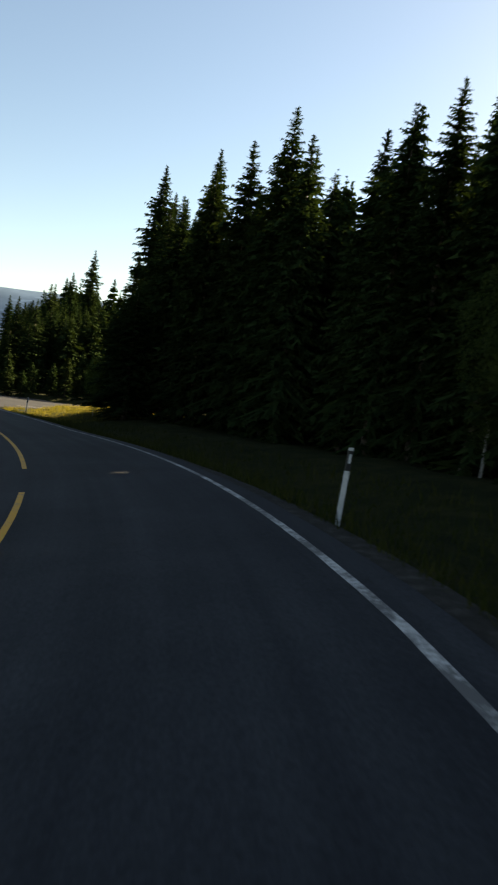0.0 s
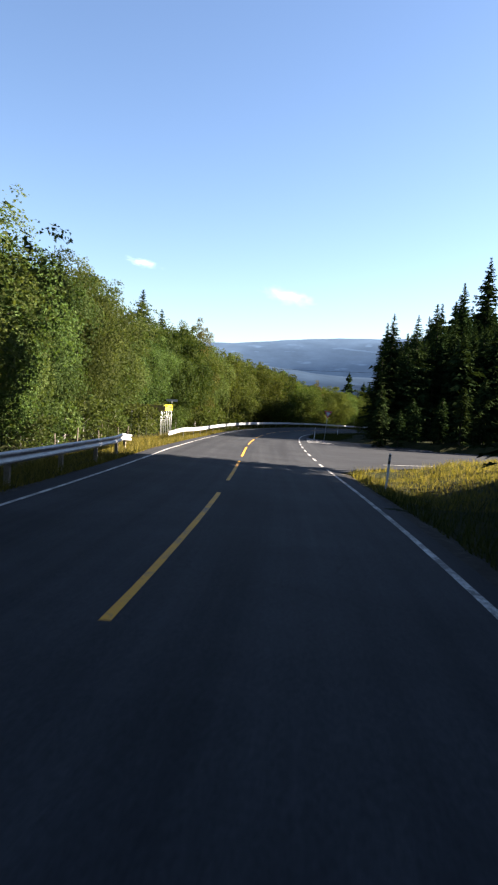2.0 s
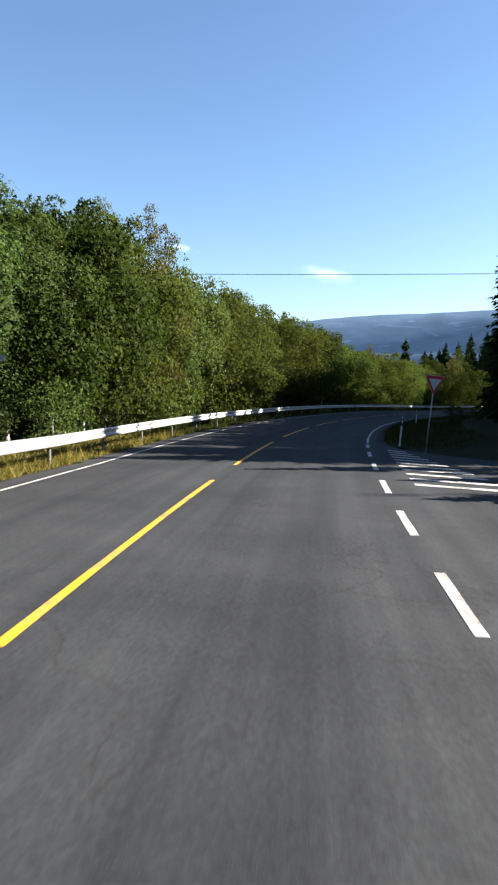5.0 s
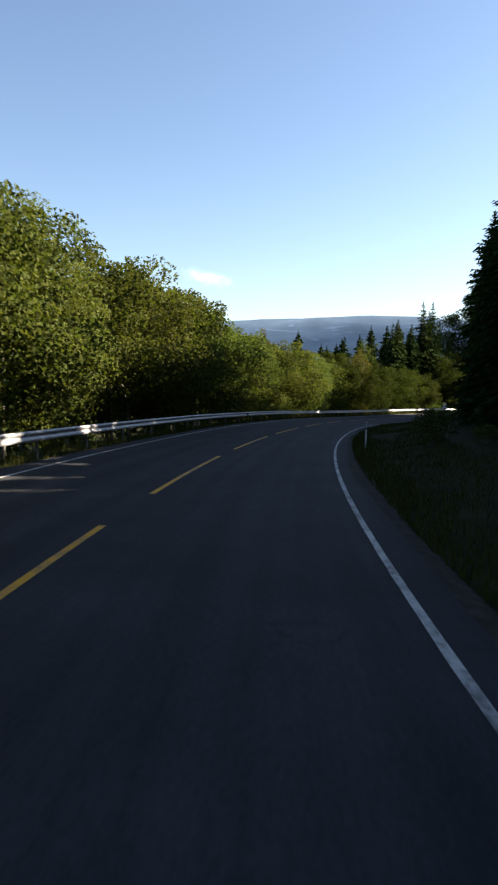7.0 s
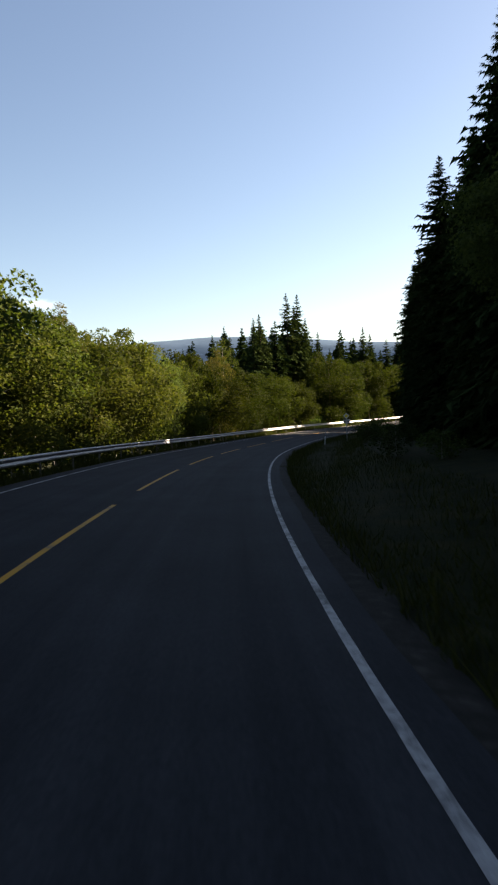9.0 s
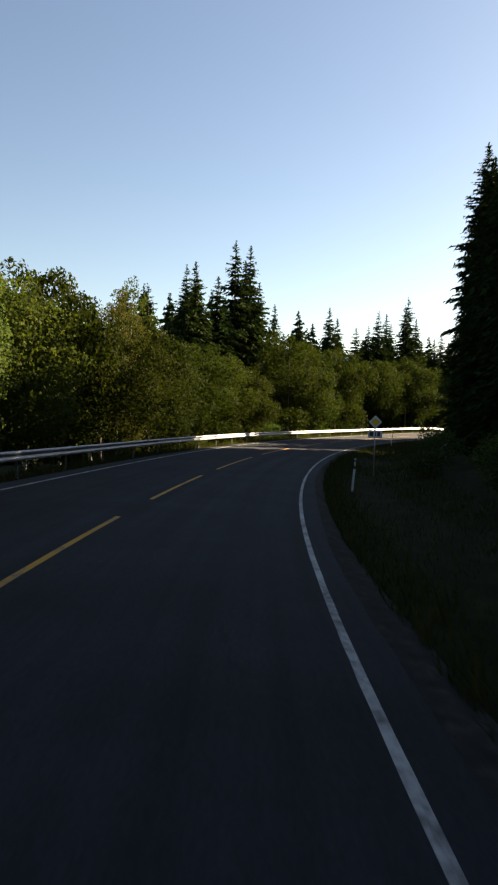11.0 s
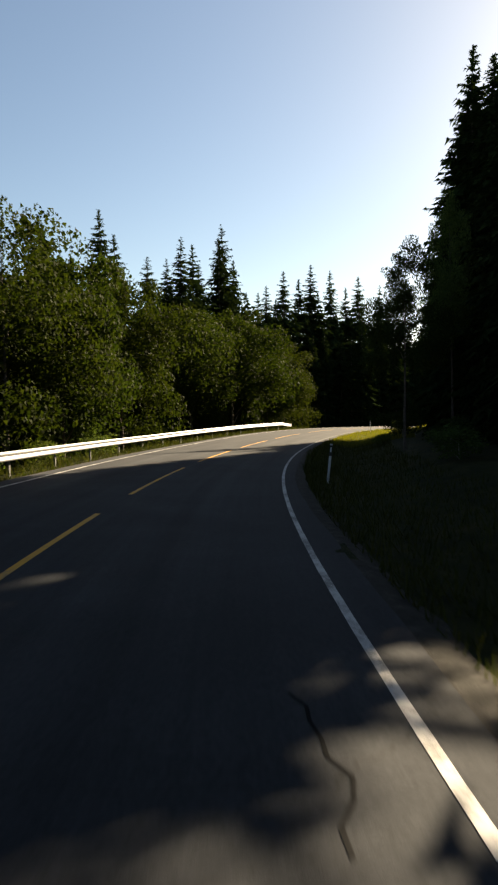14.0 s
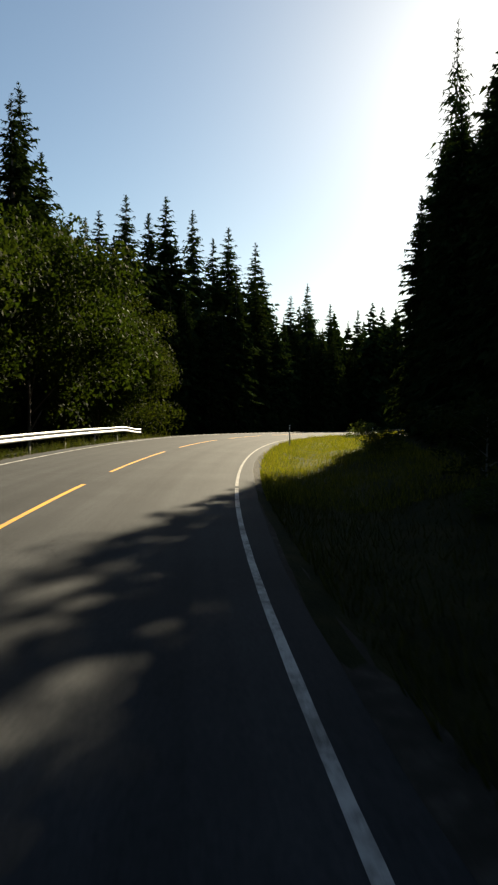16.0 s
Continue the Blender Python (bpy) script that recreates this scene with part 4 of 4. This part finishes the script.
# single birches and alders at the edge of the spruce forest
for x, y, tall in ((9.9, 20.0, 6.5), (-5.3, 48.0, 4.3)):
    plant(near_birch, x, y, tall=tall, group="birches at the edge of the forest", width=0.6)
for s_t, lat_t, h_t, w_t in ((255.4, 9.3, 10.6, 0.7), (151.8, 12.4, 10.8, 1.0)):
    p = at(s_t, lat_t)
    plant(alder, p[0], p[1], tall=h_t, group="alders at the edge of the forest", width=w_t)
for s_t, lat_t, h_t in ((238.0, 11.4, 8.6), (259.0, 12.2, 13.6)):
    p = at(s_t, lat_t)
    plant(alder, p[0], p[1], tall=h_t, group="alders at the edge of the forest", width=0.5)
for s_t, lat_t, h_t in ((214.0, -11.6, 10.4), (176.0, -11.0, 9.8)):
    p = at(s_t, lat_t)
    plant(brown_birch, p[0], p[1], top=p[2] + h_t, group=BB, width=0.7)
p = at(219.0, -13.0)
plant(far_birch, p[0], p[1], top=p[2] + 12.4, group=BB, width=0.8)
plant(brown_birch, -47.6, 95.9, top=8.8, group=BB, width=0.62)
PATCH = across_sun(-46.5, 207.0)


def spruce_ok(x, y, s, lat):
    nu = across_sun(x, y)
    if s < 125 and (40.0 if lat > 16 else 46.4) < nu < 81.7:
        return False
    if abs(nu - PATCH - 0.7) < 1.5 and lat > 0:
        return False
    return not in_side(np.array([x]), np.array([y]), 3.0)[0]


def forest(kinds, s0, s1, lat0, lat1, gap, tall, group, rng_seed, ok=spruce_ok):
    r = np.random.default_rng(rng_seed)
    lat = lat0
    while (lat <= lat1) if lat1 > lat0 else (lat >= lat1):
        s = s0 + r.uniform(0, gap)
        while s < s1:
            p = at(s, lat + r.normal(0, 0.22 * gap))
            s += gap * r.uniform(0.75, 1.3)
            ss, ll = beside(p[:1], p[1:2])
            if abs(ll[0]) < min(abs(lat0), abs(lat1)) - 1.2 or not ok(p[0], p[1], ss[0], ll[0]) or not clear(p[0], p[1], gap * 0.6):
                continue
            plant(kinds, p[0], p[1], tall=r.uniform(*tall), group=group)
        lat += math.copysign(gap * 0.8, lat1 - lat0)


def anywhere(x, y, s, lat):
    return True


def tree_line(kinds, s0, s1, lat, gap, tops, low, group, seed, ok=spruce_ok, width=1.0):
    """A row of trees along the road; tops gives how high the crowns reach over the road at places along it."""
    r = np.random.default_rng(seed)
    s = s0 + r.uniform(0, gap)
    while s < s1:
        p = at(s, lat + r.normal(0, 0.35))
        if ok(p[0], p[1], s, lat) and clear(p[0], p[1], 1.3):
            road_z = p[2] - lat * float(np.interp(s, SS, _e))
            plant(kinds, p[0], p[1], top=road_z + float(np.interp(s, *tops)) * r.uniform(low, 1.0), group=group, width=width)
        s += gap * r.uniform(0.75, 1.25)


RIGHT = ([-30, 6, 18, 23, 26, 30, 34, 39, 43, 47, 100, 120, 136, 148, 152, 159, 165, 176, 184, 200, 208, 216, 228, 236, 248, 256, 268, 276, 282, 288, 300],
         [13, 13.5, 16.6, 14.8, 14.0, 16.4, 17.4, 17.4, 15.6, 16.2, 11.0, 12.2, 15.4, 18.4, 18.6, 18.8, 18.0, 15.6, 13.6, 16.0, 19.2, 22, 24.5, 21, 18.0, 21.0, 27.2, 19.6, 18.6, 17.2, 18.5])
LEFT = ([20, 52, 66, 75, 85, 93, 100, 107, 112, 118, 125, 140, 150, 158, 165, 175, 190, 200, 244],
        [9.3, 9.5, 11.0, 11.9, 11.5, 11.2, 11.8, 13.2, 11.7, 11.8, 11.0, 10.6, 10.7, 11.2, 10.1, 9.6, 9.8, 9.2, 7.0])
BEHIND = ([222, 228, 237, 248, 257, 267, 275, 284, 301, 310, 323, 341, 349, 372], [8, 11, 15, 19, 15, 14, 16, 15, 20, 15, 20, 20, 16, 16])
RS, FS = "spruces beside the road", "spruces in the forest"
tree_line(near_spruce, 6, 49, 13.0, 2.7, RIGHT, 0.84, RS, 1)
tree_line(far_spruce, 96, 140, 15.6, 2.0, RIGHT, 0.9, FS, 17)
tree_line(near_spruce, 98, 150, 13.8, 2.4, RIGHT, 0.88, RS, 12, width=1.2)
tree_line(near_spruce, 150, 236, 14.0, 2.6, RIGHT, 0.84, RS, 15)
tree_line(near_spruce, 236, 264, 14.8, 2.6, RIGHT, 0.88, RS, 18)
tree_line(near_spruce, 264, 300, 14.0, 2.6, RIGHT, 0.84, RS, 19)
tree_line(near_spruce, 272, 301, 12.7, 2.2, ([272, 301], [16.6, 16.2]), 0.86, RS, 25, width=0.8)
tree_line(far_spruce, 6, 50, 16.2, 2.9, RIGHT, 0.86, FS, 2)
tree_line(near_birch, 20, 52, -9.3, 3.2, LEFT, 0.84, BB, 3, anywhere)
tree_line(near_birch, 52, 94, -11.4, 3.4, LEFT, 0.84, BB, 43, anywhere, 1.15)
tree_line(dome_birch + dome_birch + near_birch[:1], 94, 199, -10.5, 4.0, LEFT, 0.84, BB, 47, anywhere, 1.05)
tree_line(far_birch, 20, 215, -14.2, 3.8, LEFT, 0.90, BB, 5, anywhere, 1.05)
for s_w, h in ((203, 9.2), (210, 8.0), (217.5, 8.6), (225, 8.3), (232, 8.0), (237.5, 7.2), (251.5, 12.3), (258.5, 11.8), (267.5, 11.4), (282.5, 11.6), (292.0, 12.3), (302.0, 10.8), (307.0, 10.4)):
    p = at(s_w, -10.6 + trees_rng.uniform(-0.4, 0.4))   # willows behind the rail, each a dome of its own
    plant(near_bush, p[0], p[1], top=p[2] + 10.6 * float(np.interp(s_w, SS, _e)) + h, group="willows behind the guard rail", width=0.86)
tree_line(far_spruce, 318, 366, -12.5, 3.0, BEHIND, 0.62, FS, 8, anywhere)
forest(shrubs, 20, 56, -7.6, -8.0, 4.2, (1.2, 2.6), "shrubs behind the guard rail", 17, anywhere)
forest(shrubs, 96, 290, -7.4, -7.8, 6.5, (0.7, 1.7), "shrubs behind the guard rail", 27, anywhere)
forest(shrubs, 60, 140, -13.0, -13.3, 3.0, (2.5, 4.0), "shrubs behind the guard rail", 29, anywhere)
forest(shrubs, 50, 96, -9.3, -9.6, 2.6, (1.2, 2.6), "shrubs behind the guard rail", 28, anywhere)
forest(shrubs, 94, 290, -11.2, -11.5, 4.2, (2.0, 4.5), "shrubs behind the guard rail", 18, anywhere)
forest(shrubs, 120, 290, 9.4, 9.8, 5.5, (0.7, 1.8), "shrubs at the forest edge", 20)
far_rng = np.random.default_rng(55)
# dark spruces stand in for shaded leafy growth along the far edge
for a_, tall in ((12.5, 3.2), (17.0, 4.6), (21.5, 6.2), (26.5, 7.6), (32.0, 9.0)):
    p = SIDE_A + SIDE_D * a_ + SIDE_N * (side_half(a_)[1] + 2.8)
    plant(young_spruce, p[0], p[1], tall=tall, group="young spruces beside the side road", width=1.5)
for row in (1, 2, 3):                                   # young spruces behind them, lower towards the road
    for a_ in np.arange(5.0 + row, 36.0, 2.4):
        b_ = side_half(a_)[1] + 0.7 + 2.1 * row + far_rng.normal(0, 0.25)
        p = SIDE_A + SIDE_D * (a_ + far_rng.normal(0, 0.3)) + SIDE_N * b_
        s_, lat_ = beside(p[:1], p[1:2])
        if lat_[0] > 8.6 and clear(p[0], p[1], 1.6):
            plant(young_spruce, p[0], p[1], tall=(1.5 + 1.2 * row) * far_rng.uniform(0.75, 1.25), group="young spruces beside the side road", width=1.7 - 0.15 * row)
for a_ in np.arange(17.0, 48.0, 2.8):                   # added to shade the road, on the near side of the sun gap
    for b_ in (20.4, 22.4):
        p = SIDE_A + SIDE_D * (a_ + far_rng.uniform(-0.6, 0.6)) - SIDE_N * (b_ + far_rng.uniform(-0.3, 0.3))
        plant(far_spruce, p[0], p[1], tall=far_rng.uniform(14, 18), group="spruces in the forest")
for a_ in np.arange(16.0, 56.0, 2.3):                   # edge of the tall forest, in line with the side road
    p = SIDE_A + SIDE_D * a_ + SIDE_N * (22.6 + far_rng.uniform(-0.4, 0.8))
    plant(far_spruce, p[0], p[1], tall=far_rng.uniform(9, 12) + min(5.0, 0.15 * (a_ - 16)), group="spruces in the forest")
# broad dark spruces in place of a round-crowned tree in shade
for x, y, tall in ((-22.0, 87.0, 7.5), (-20.2, 88.6, 8.5)):
    plant(far_spruce, x, y, tall=tall, group="spruces in the forest", width=1.5)
plant(near_birch, -46.3, 90.6, top=7.9, group=BB, width=0.62)
# two for the skyline; the last three added to block sun flecks on the road
for x, y, tall in ((14.2, 35.0, 19.0), (16.6, 32.6, 18.6), (15.6, 37.6, 18.5), (14.9, 29.9, 15.5), (18.0, 21.9, 16.0)):
    plant(near_spruce, x, y, tall=tall, group="spruces beside the road", width=0.85)


def back_forest(name, spots, label, seed, kinds=None, size=(0.85, 1.12), tops=None):
    """Trees deep in the forest, too many to tell apart, as one mesh."""
    r = np.random.default_rng(seed)
    V, F, n = [], [], 0
    for x, y in spots:
        src = (kinds or deep_spruce)[int(r.integers(len(kinds or deep_spruce)))]
        me = next(o for o in src.children if o.name.startswith("crown")).data
        co = np.empty(len(me.vertices) * 3)
        me.vertices.foreach_get("co", co)
        a, k = r.uniform(0, 6.28), r.uniform(*size)
        if tops:
            s_, _ = beside(np.array([x]), np.array([y]))
            k *= float(np.interp(s_[0], *tops)) / HEIGHT[src]
        co = co.reshape(-1, 3) * np.array([1.1 * k ** 0.6, 1.1 * k ** 0.6, k])
        z = float(ground(np.array([x]), np.array([y]))[0])
        co = np.stack([co[:, 0] * math.cos(a) - co[:, 1] * math.sin(a) + x, co[:, 0] * math.sin(a) + co[:, 1] * math.cos(a) + y, co[:, 2] + z], 1)
        V.append(co)
        F.append(np.arange(len(co)).reshape(-1, 3) + n)
        n += len(co)
    tagged(mesh_ob(name, np.concatenate(V), np.concatenate(F), NEEDLES), label, "forest", kind="stuff")


def spots(s0, s1, lat0, lat1, gap, seed, ok):
    r = np.random.default_rng(seed)
    out = []
    for lat in np.arange(lat0, lat1, math.copysign(gap, lat1 - lat0)):
        for s in np.arange(s0, s1, gap):
            p = at(s + r.uniform(-0.4, 0.4) * gap, lat + r.uniform(-0.4, 0.4) * gap)
            ss, ll = beside(p[:1], p[1:2])
            if abs(ll[0]) > abs(lat0) - 2 and ok(p[0], p[1], ss[0], ll[0]) and clear(p[0], p[1], 1.8):
                out.append((p[0], p[1]))
    return out


back_forest("spruce_forest", spots(-40, 6, 12.0, 17.0, 2.9, 71, spruce_ok), "dense dark spruces at the forest edge", 72, mid_spruce, (0.85, 1.0), RIGHT)
back_forest("spruce_forest", spots(80, 302, 16.8, 17.5, 3.2, 73, spruce_ok), "dense dark spruces behind the forest edge", 74, mid_spruce, (0.95, 1.12), RIGHT)
back_forest("spruce_forest", spots(222, 384, -19.5, -20.0, 3.0, 75, anywhere), "dense dark spruces behind the willows", 76, mid_spruce, (0.75, 1.0), BEHIND)
back_forest("spruce_forest", spots(-40, 62, 20.0, 26.0, 3.0, 65, spruce_ok), "dense dark spruce forest beside the road", 66, None, (0.78, 0.92))
back_forest("spruce_forest", spots(62, 140, 19.0, 26.0, 2.9, 35, spruce_ok), "lower spruce forest behind the side road", 43, mid_spruce, (0.85, 1.1), ([62, 90, 100, 120, 140], [12.5, 12.3, 12.3, 12.8, 16.2]))
back_forest("spruce_forest", spots(200, 286, 20.0, 26.0, 3.2, 67, spruce_ok) + spots(-40, 62, 26.5, 36.0, 5.2, 31, spruce_ok) + spots(140, 284, 26.5, 36.0, 5.2, 36, spruce_ok) + spots(282, 345, 27.0, 42.0, 5.0, 34, spruce_ok), "dense dark spruce forest beside the road", 41)
back_forest("spruce_forest", spots(236, 420, -23.0, -40.0, 5.0, 32, anywhere) + spots(362, 460, -9.0, -26.0, 5.0, 33, anywhere), "dense dark spruce forest beyond the bend", 42)


def away(x, y, s, lat):
    return not in_side(np.array([x]), np.array([y]), 4.0)[0]


back_forest("spruce_forest", spots(140, 153, 20.5, 26.5, 2.8, 68, spruce_ok), "dense spruce forest inside the bend", 69, None, (0.80, 0.94))
back_forest("spruce_forest", spots(154, 200, 20.5, 26.5, 2.8, 70, spruce_ok), "tall dense spruce forest inside the bend", 69, None, (1.02, 1.18))
back_forest("far_woods", spots(-60, 480, 41.0, 100.0, 10.0, 61, away), "wide dark spruce woods away from the road", 62, rough_spruce)
back_forest("far_woods", spots(-60, 225, -22.0, -70.0, 9.0, 63, away), "low woods on the slope below the road", 64, rough_spruce, (0.32, 0.45))
for ob_ in rough_spruce + thin_spruce + mid_spruce + corner_spruce + near_spruce + far_spruce + deep_spruce + near_birch + dome_birch + near_bush + far_birch + brown_birch + alder + young_spruce + shrubs:
    for o_ in (*ob_.children_recursive, ob_):
        bpy.data.objects.remove(o_)


# ---- grass on the verges ----
def blades(name, P, material, label, tall, seed):
    """Blades in clumps at the given places."""
    r = np.random.default_rng(seed)
    P[:, 2] = ground(P[:, 0], P[:, 1]) + 0.01
    n = len(P)
    clump = 0.5 + 0.5 * np.sin(P[:, 0] * 1.7 + 2 * np.sin(P[:, 1] * 0.9)) * np.sin(P[:, 1] * 1.3)
    h = (tall[0] + (tall[1] - tall[0]) * r.random(n) ** 2 * (0.4 + clump))[:, None]
    a = r.uniform(0, 6.28, n)
    w = np.stack([np.cos(a), np.sin(a), 0 * a], 1) * (0.006 + 0.011 * r.random(n))[:, None]
    lean = r.normal(0, 0.35, (n, 3)) * h
    lean[:, 2] = 0
    V = np.stack([P - w, P + w, P + lean + h * np.array([0, 0, 1.0])], 1).reshape(-1, 3)
    tagged(mesh_ob(name, V, np.arange(n * 3).reshape(-1, 3), material), label, "grass", kind="stuff")


def along(runs, side, per_m, out0, out1, seed):
    r = np.random.default_rng(seed)
    P = []
    for a, b in runs:
        n = int((b - a) * per_m)
        out = out0 + (out1 - out0) * r.random(n) ** 1.3
        P.append(at(r.uniform(a, b, n), side * ((EDGE_R if side > 0 else EDGE_L) + out)))
    return np.concatenate(P)


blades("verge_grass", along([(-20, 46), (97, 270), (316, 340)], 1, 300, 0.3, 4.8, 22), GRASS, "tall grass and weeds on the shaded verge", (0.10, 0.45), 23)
# the stretch in sun gets the blades coloured as if lit
blades("bend_grass", along([(268, 318)], 1, 900, 0.25, 6.5, 33), SUNLIT_GRASS, "grass inside the bend, sunlit yellow-green put into its colour", (0.10, 0.34), 34)
blades("rail_grass", along([(96, 300)], -1, 190, 0.15, 3.2, 26), GRASS, "grass growing under the guard rail", (0.12, 0.5), 27)
blades("dry_grass", along([(20, 96)], -1, 420, 0.15, 3.4, 28), DRY_GRASS, "dry golden grass under the guard rail", (0.10, 0.45), 29)
r_w = np.random.default_rng(30)
W = at(r_w.uniform(44, 67, 64000), r_w.uniform(EDGE_R + 0.35, 25, 64000))
s_w, l_w = beside(W[:, 0], W[:, 1])
keep_w = (l_w > apron(s_w) + 0.25) & ~in_side(W[:, 0], W[:, 1], 0.2)
blades("dry_grass", W[keep_w], DRY_GRASS, "dry golden grass at the corner of the side road", (0.10, 0.32), 31)


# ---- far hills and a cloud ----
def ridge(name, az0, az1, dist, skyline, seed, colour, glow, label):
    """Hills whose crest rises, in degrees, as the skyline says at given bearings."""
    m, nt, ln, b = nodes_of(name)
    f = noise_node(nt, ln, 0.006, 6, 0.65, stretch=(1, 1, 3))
    # distance haze is put into the bluish colour and a weak glow
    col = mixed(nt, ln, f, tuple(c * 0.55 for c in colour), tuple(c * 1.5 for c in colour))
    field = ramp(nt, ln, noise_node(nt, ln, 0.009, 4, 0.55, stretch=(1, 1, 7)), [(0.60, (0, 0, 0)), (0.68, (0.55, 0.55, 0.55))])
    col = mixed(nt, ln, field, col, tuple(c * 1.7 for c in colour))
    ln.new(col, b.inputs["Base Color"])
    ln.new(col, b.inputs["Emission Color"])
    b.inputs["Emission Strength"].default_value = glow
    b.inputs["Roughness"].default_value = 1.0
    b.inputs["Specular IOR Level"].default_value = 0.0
    r = np.random.default_rng(seed)
    ph = r.uniform(0, 6.28, 8)
    V, F = [], []
    n = 160
    for i in range(n + 1):
        a = radians(az0 + (az1 - az0) * i / n)
        top = dist * 1.09 * math.tan(radians(float(np.interp(math.degrees(a), *skyline)))) + 4 * math.sin(i * 0.21 + ph[1]) + 2 * math.sin(i * 0.7 + ph[2]) + 1.0 * r.normal()
        for d, z in ((dist, -120.0), (dist * 1.03, top * 0.45), (dist * 1.06, top * 0.8), (dist * 1.09, top), (dist * 1.2, top * 0.7)):
            V.append((math.sin(a) * d, math.cos(a) * d, z))
    F = [(i * 5 + j, i * 5 + j + 1, (i + 1) * 5 + j + 1, (i + 1) * 5 + j) for i in range(n) for j in range(4)]
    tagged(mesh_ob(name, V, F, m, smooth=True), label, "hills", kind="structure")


ridge("backdrop_hills", -95, 80, 3200, ([-95, -45, -30, -24, -18, -12, -8, -1, 10, 80], [2.5, 2.9, 3.55, 4.2, 4.65, 4.85, 4.8, 3.9, 3.2, 2.5]), 3, (0.048, 0.074, 0.112), 0.28, "long wooded hills, distance haze painted in as blue")
ridge("backdrop_slope", -95, 80, 2300, ([-95, -40, -28, -20, -10, 80], [1.6, 2.1, 2.0, 1.3, 1.6, 1.4]), 8, (0.024, 0.038, 0.060), 0.26, "far wooded valley side below the hills, haze painted in")


def cloud(az, el, dist, w, h, seed, label):
    m, nt, ln, b = nodes_of("cloud")
    b.inputs["Base Color"].default_value = (0.95, 0.95, 0.95, 1)
    # part of the cloud's brightness is a glow of its own
    b.inputs["Emission Color"].default_value = (0.85, 0.93, 1.0, 1)
    b.inputs["Emission Strength"].default_value = 0.7
    lw = nt.new("ShaderNodeTexNoise")
    lw.inputs["Scale"].default_value, lw.inputs["Detail"].default_value = 0.03, 6
    tc = nt.new("ShaderNodeTexCoord")
    ln.new(tc.outputs["Object"], lw.inputs["Vector"])
    gr = nt.new("ShaderNodeVectorMath")
    gr.operation = "LENGTH"
    mp = nt.new("ShaderNodeMapping")
    mp.inputs["Scale"].default_value = (2 / w, 0.001, 2 / h)
    ln.new(tc.outputs["Object"], mp.inputs["Vector"])
    ln.new(mp.outputs[0], gr.inputs[0])
    mt = nt.new("ShaderNodeMath")
    mt.operation = "SUBTRACT"
    ln.new(lw.outputs["Fac"], mt.inputs[0])
    m2 = nt.new("ShaderNodeMath")
    m2.operation = "MULTIPLY"
    m2.inputs[1].default_value = 0.85
    ln.new(gr.outputs["Value"], m2.inputs[0])
    ln.new(m2.outputs[0], mt.inputs[1])
    al = ramp(nt, ln, mt.outputs[0], [(0.0, (0, 0, 0)), (0.25, (0.05, 0.05, 0.05)), (0.75, (0.30, 0.30, 0.30))])
    ln.new(al, b.inputs["Alpha"])
    a, e = radians(az), radians(el)
    c = np.array([math.sin(a) * math.cos(e), math.cos(a) * math.cos(e), math.sin(e)]) * dist
    bm = bmesh.new()
    bmesh.ops.create_uvsphere(bm, u_segments=32, v_segments=16, radius=1)
    for v in bm.verts:
        k = 1 + 0.25 * noise.noise(v.co * 2 + Vector((seed, 0, 0)))
        v.co = Vector((v.co.x * w / 2 * k, v.co.y * 20, v.co.z * h / 2 * k))
    ob = part("cloud", bm, m, None, "", True)
    ob.matrix_basis = Matrix.Translation(c) @ Matrix.Rotation(-a, 4, "Z") @ Matrix.Rotation(radians(12), 4, "Y")
    tagged(ob, label, "cloud", kind="structure")


cloud(-25.0, 7.65, 3400, 440, 120, 4, "small white wisp of cloud in the blue sky")
cloud(-36.95, 9.5, 3400, 270, 60, 9, "thin faint wisp of cloud")
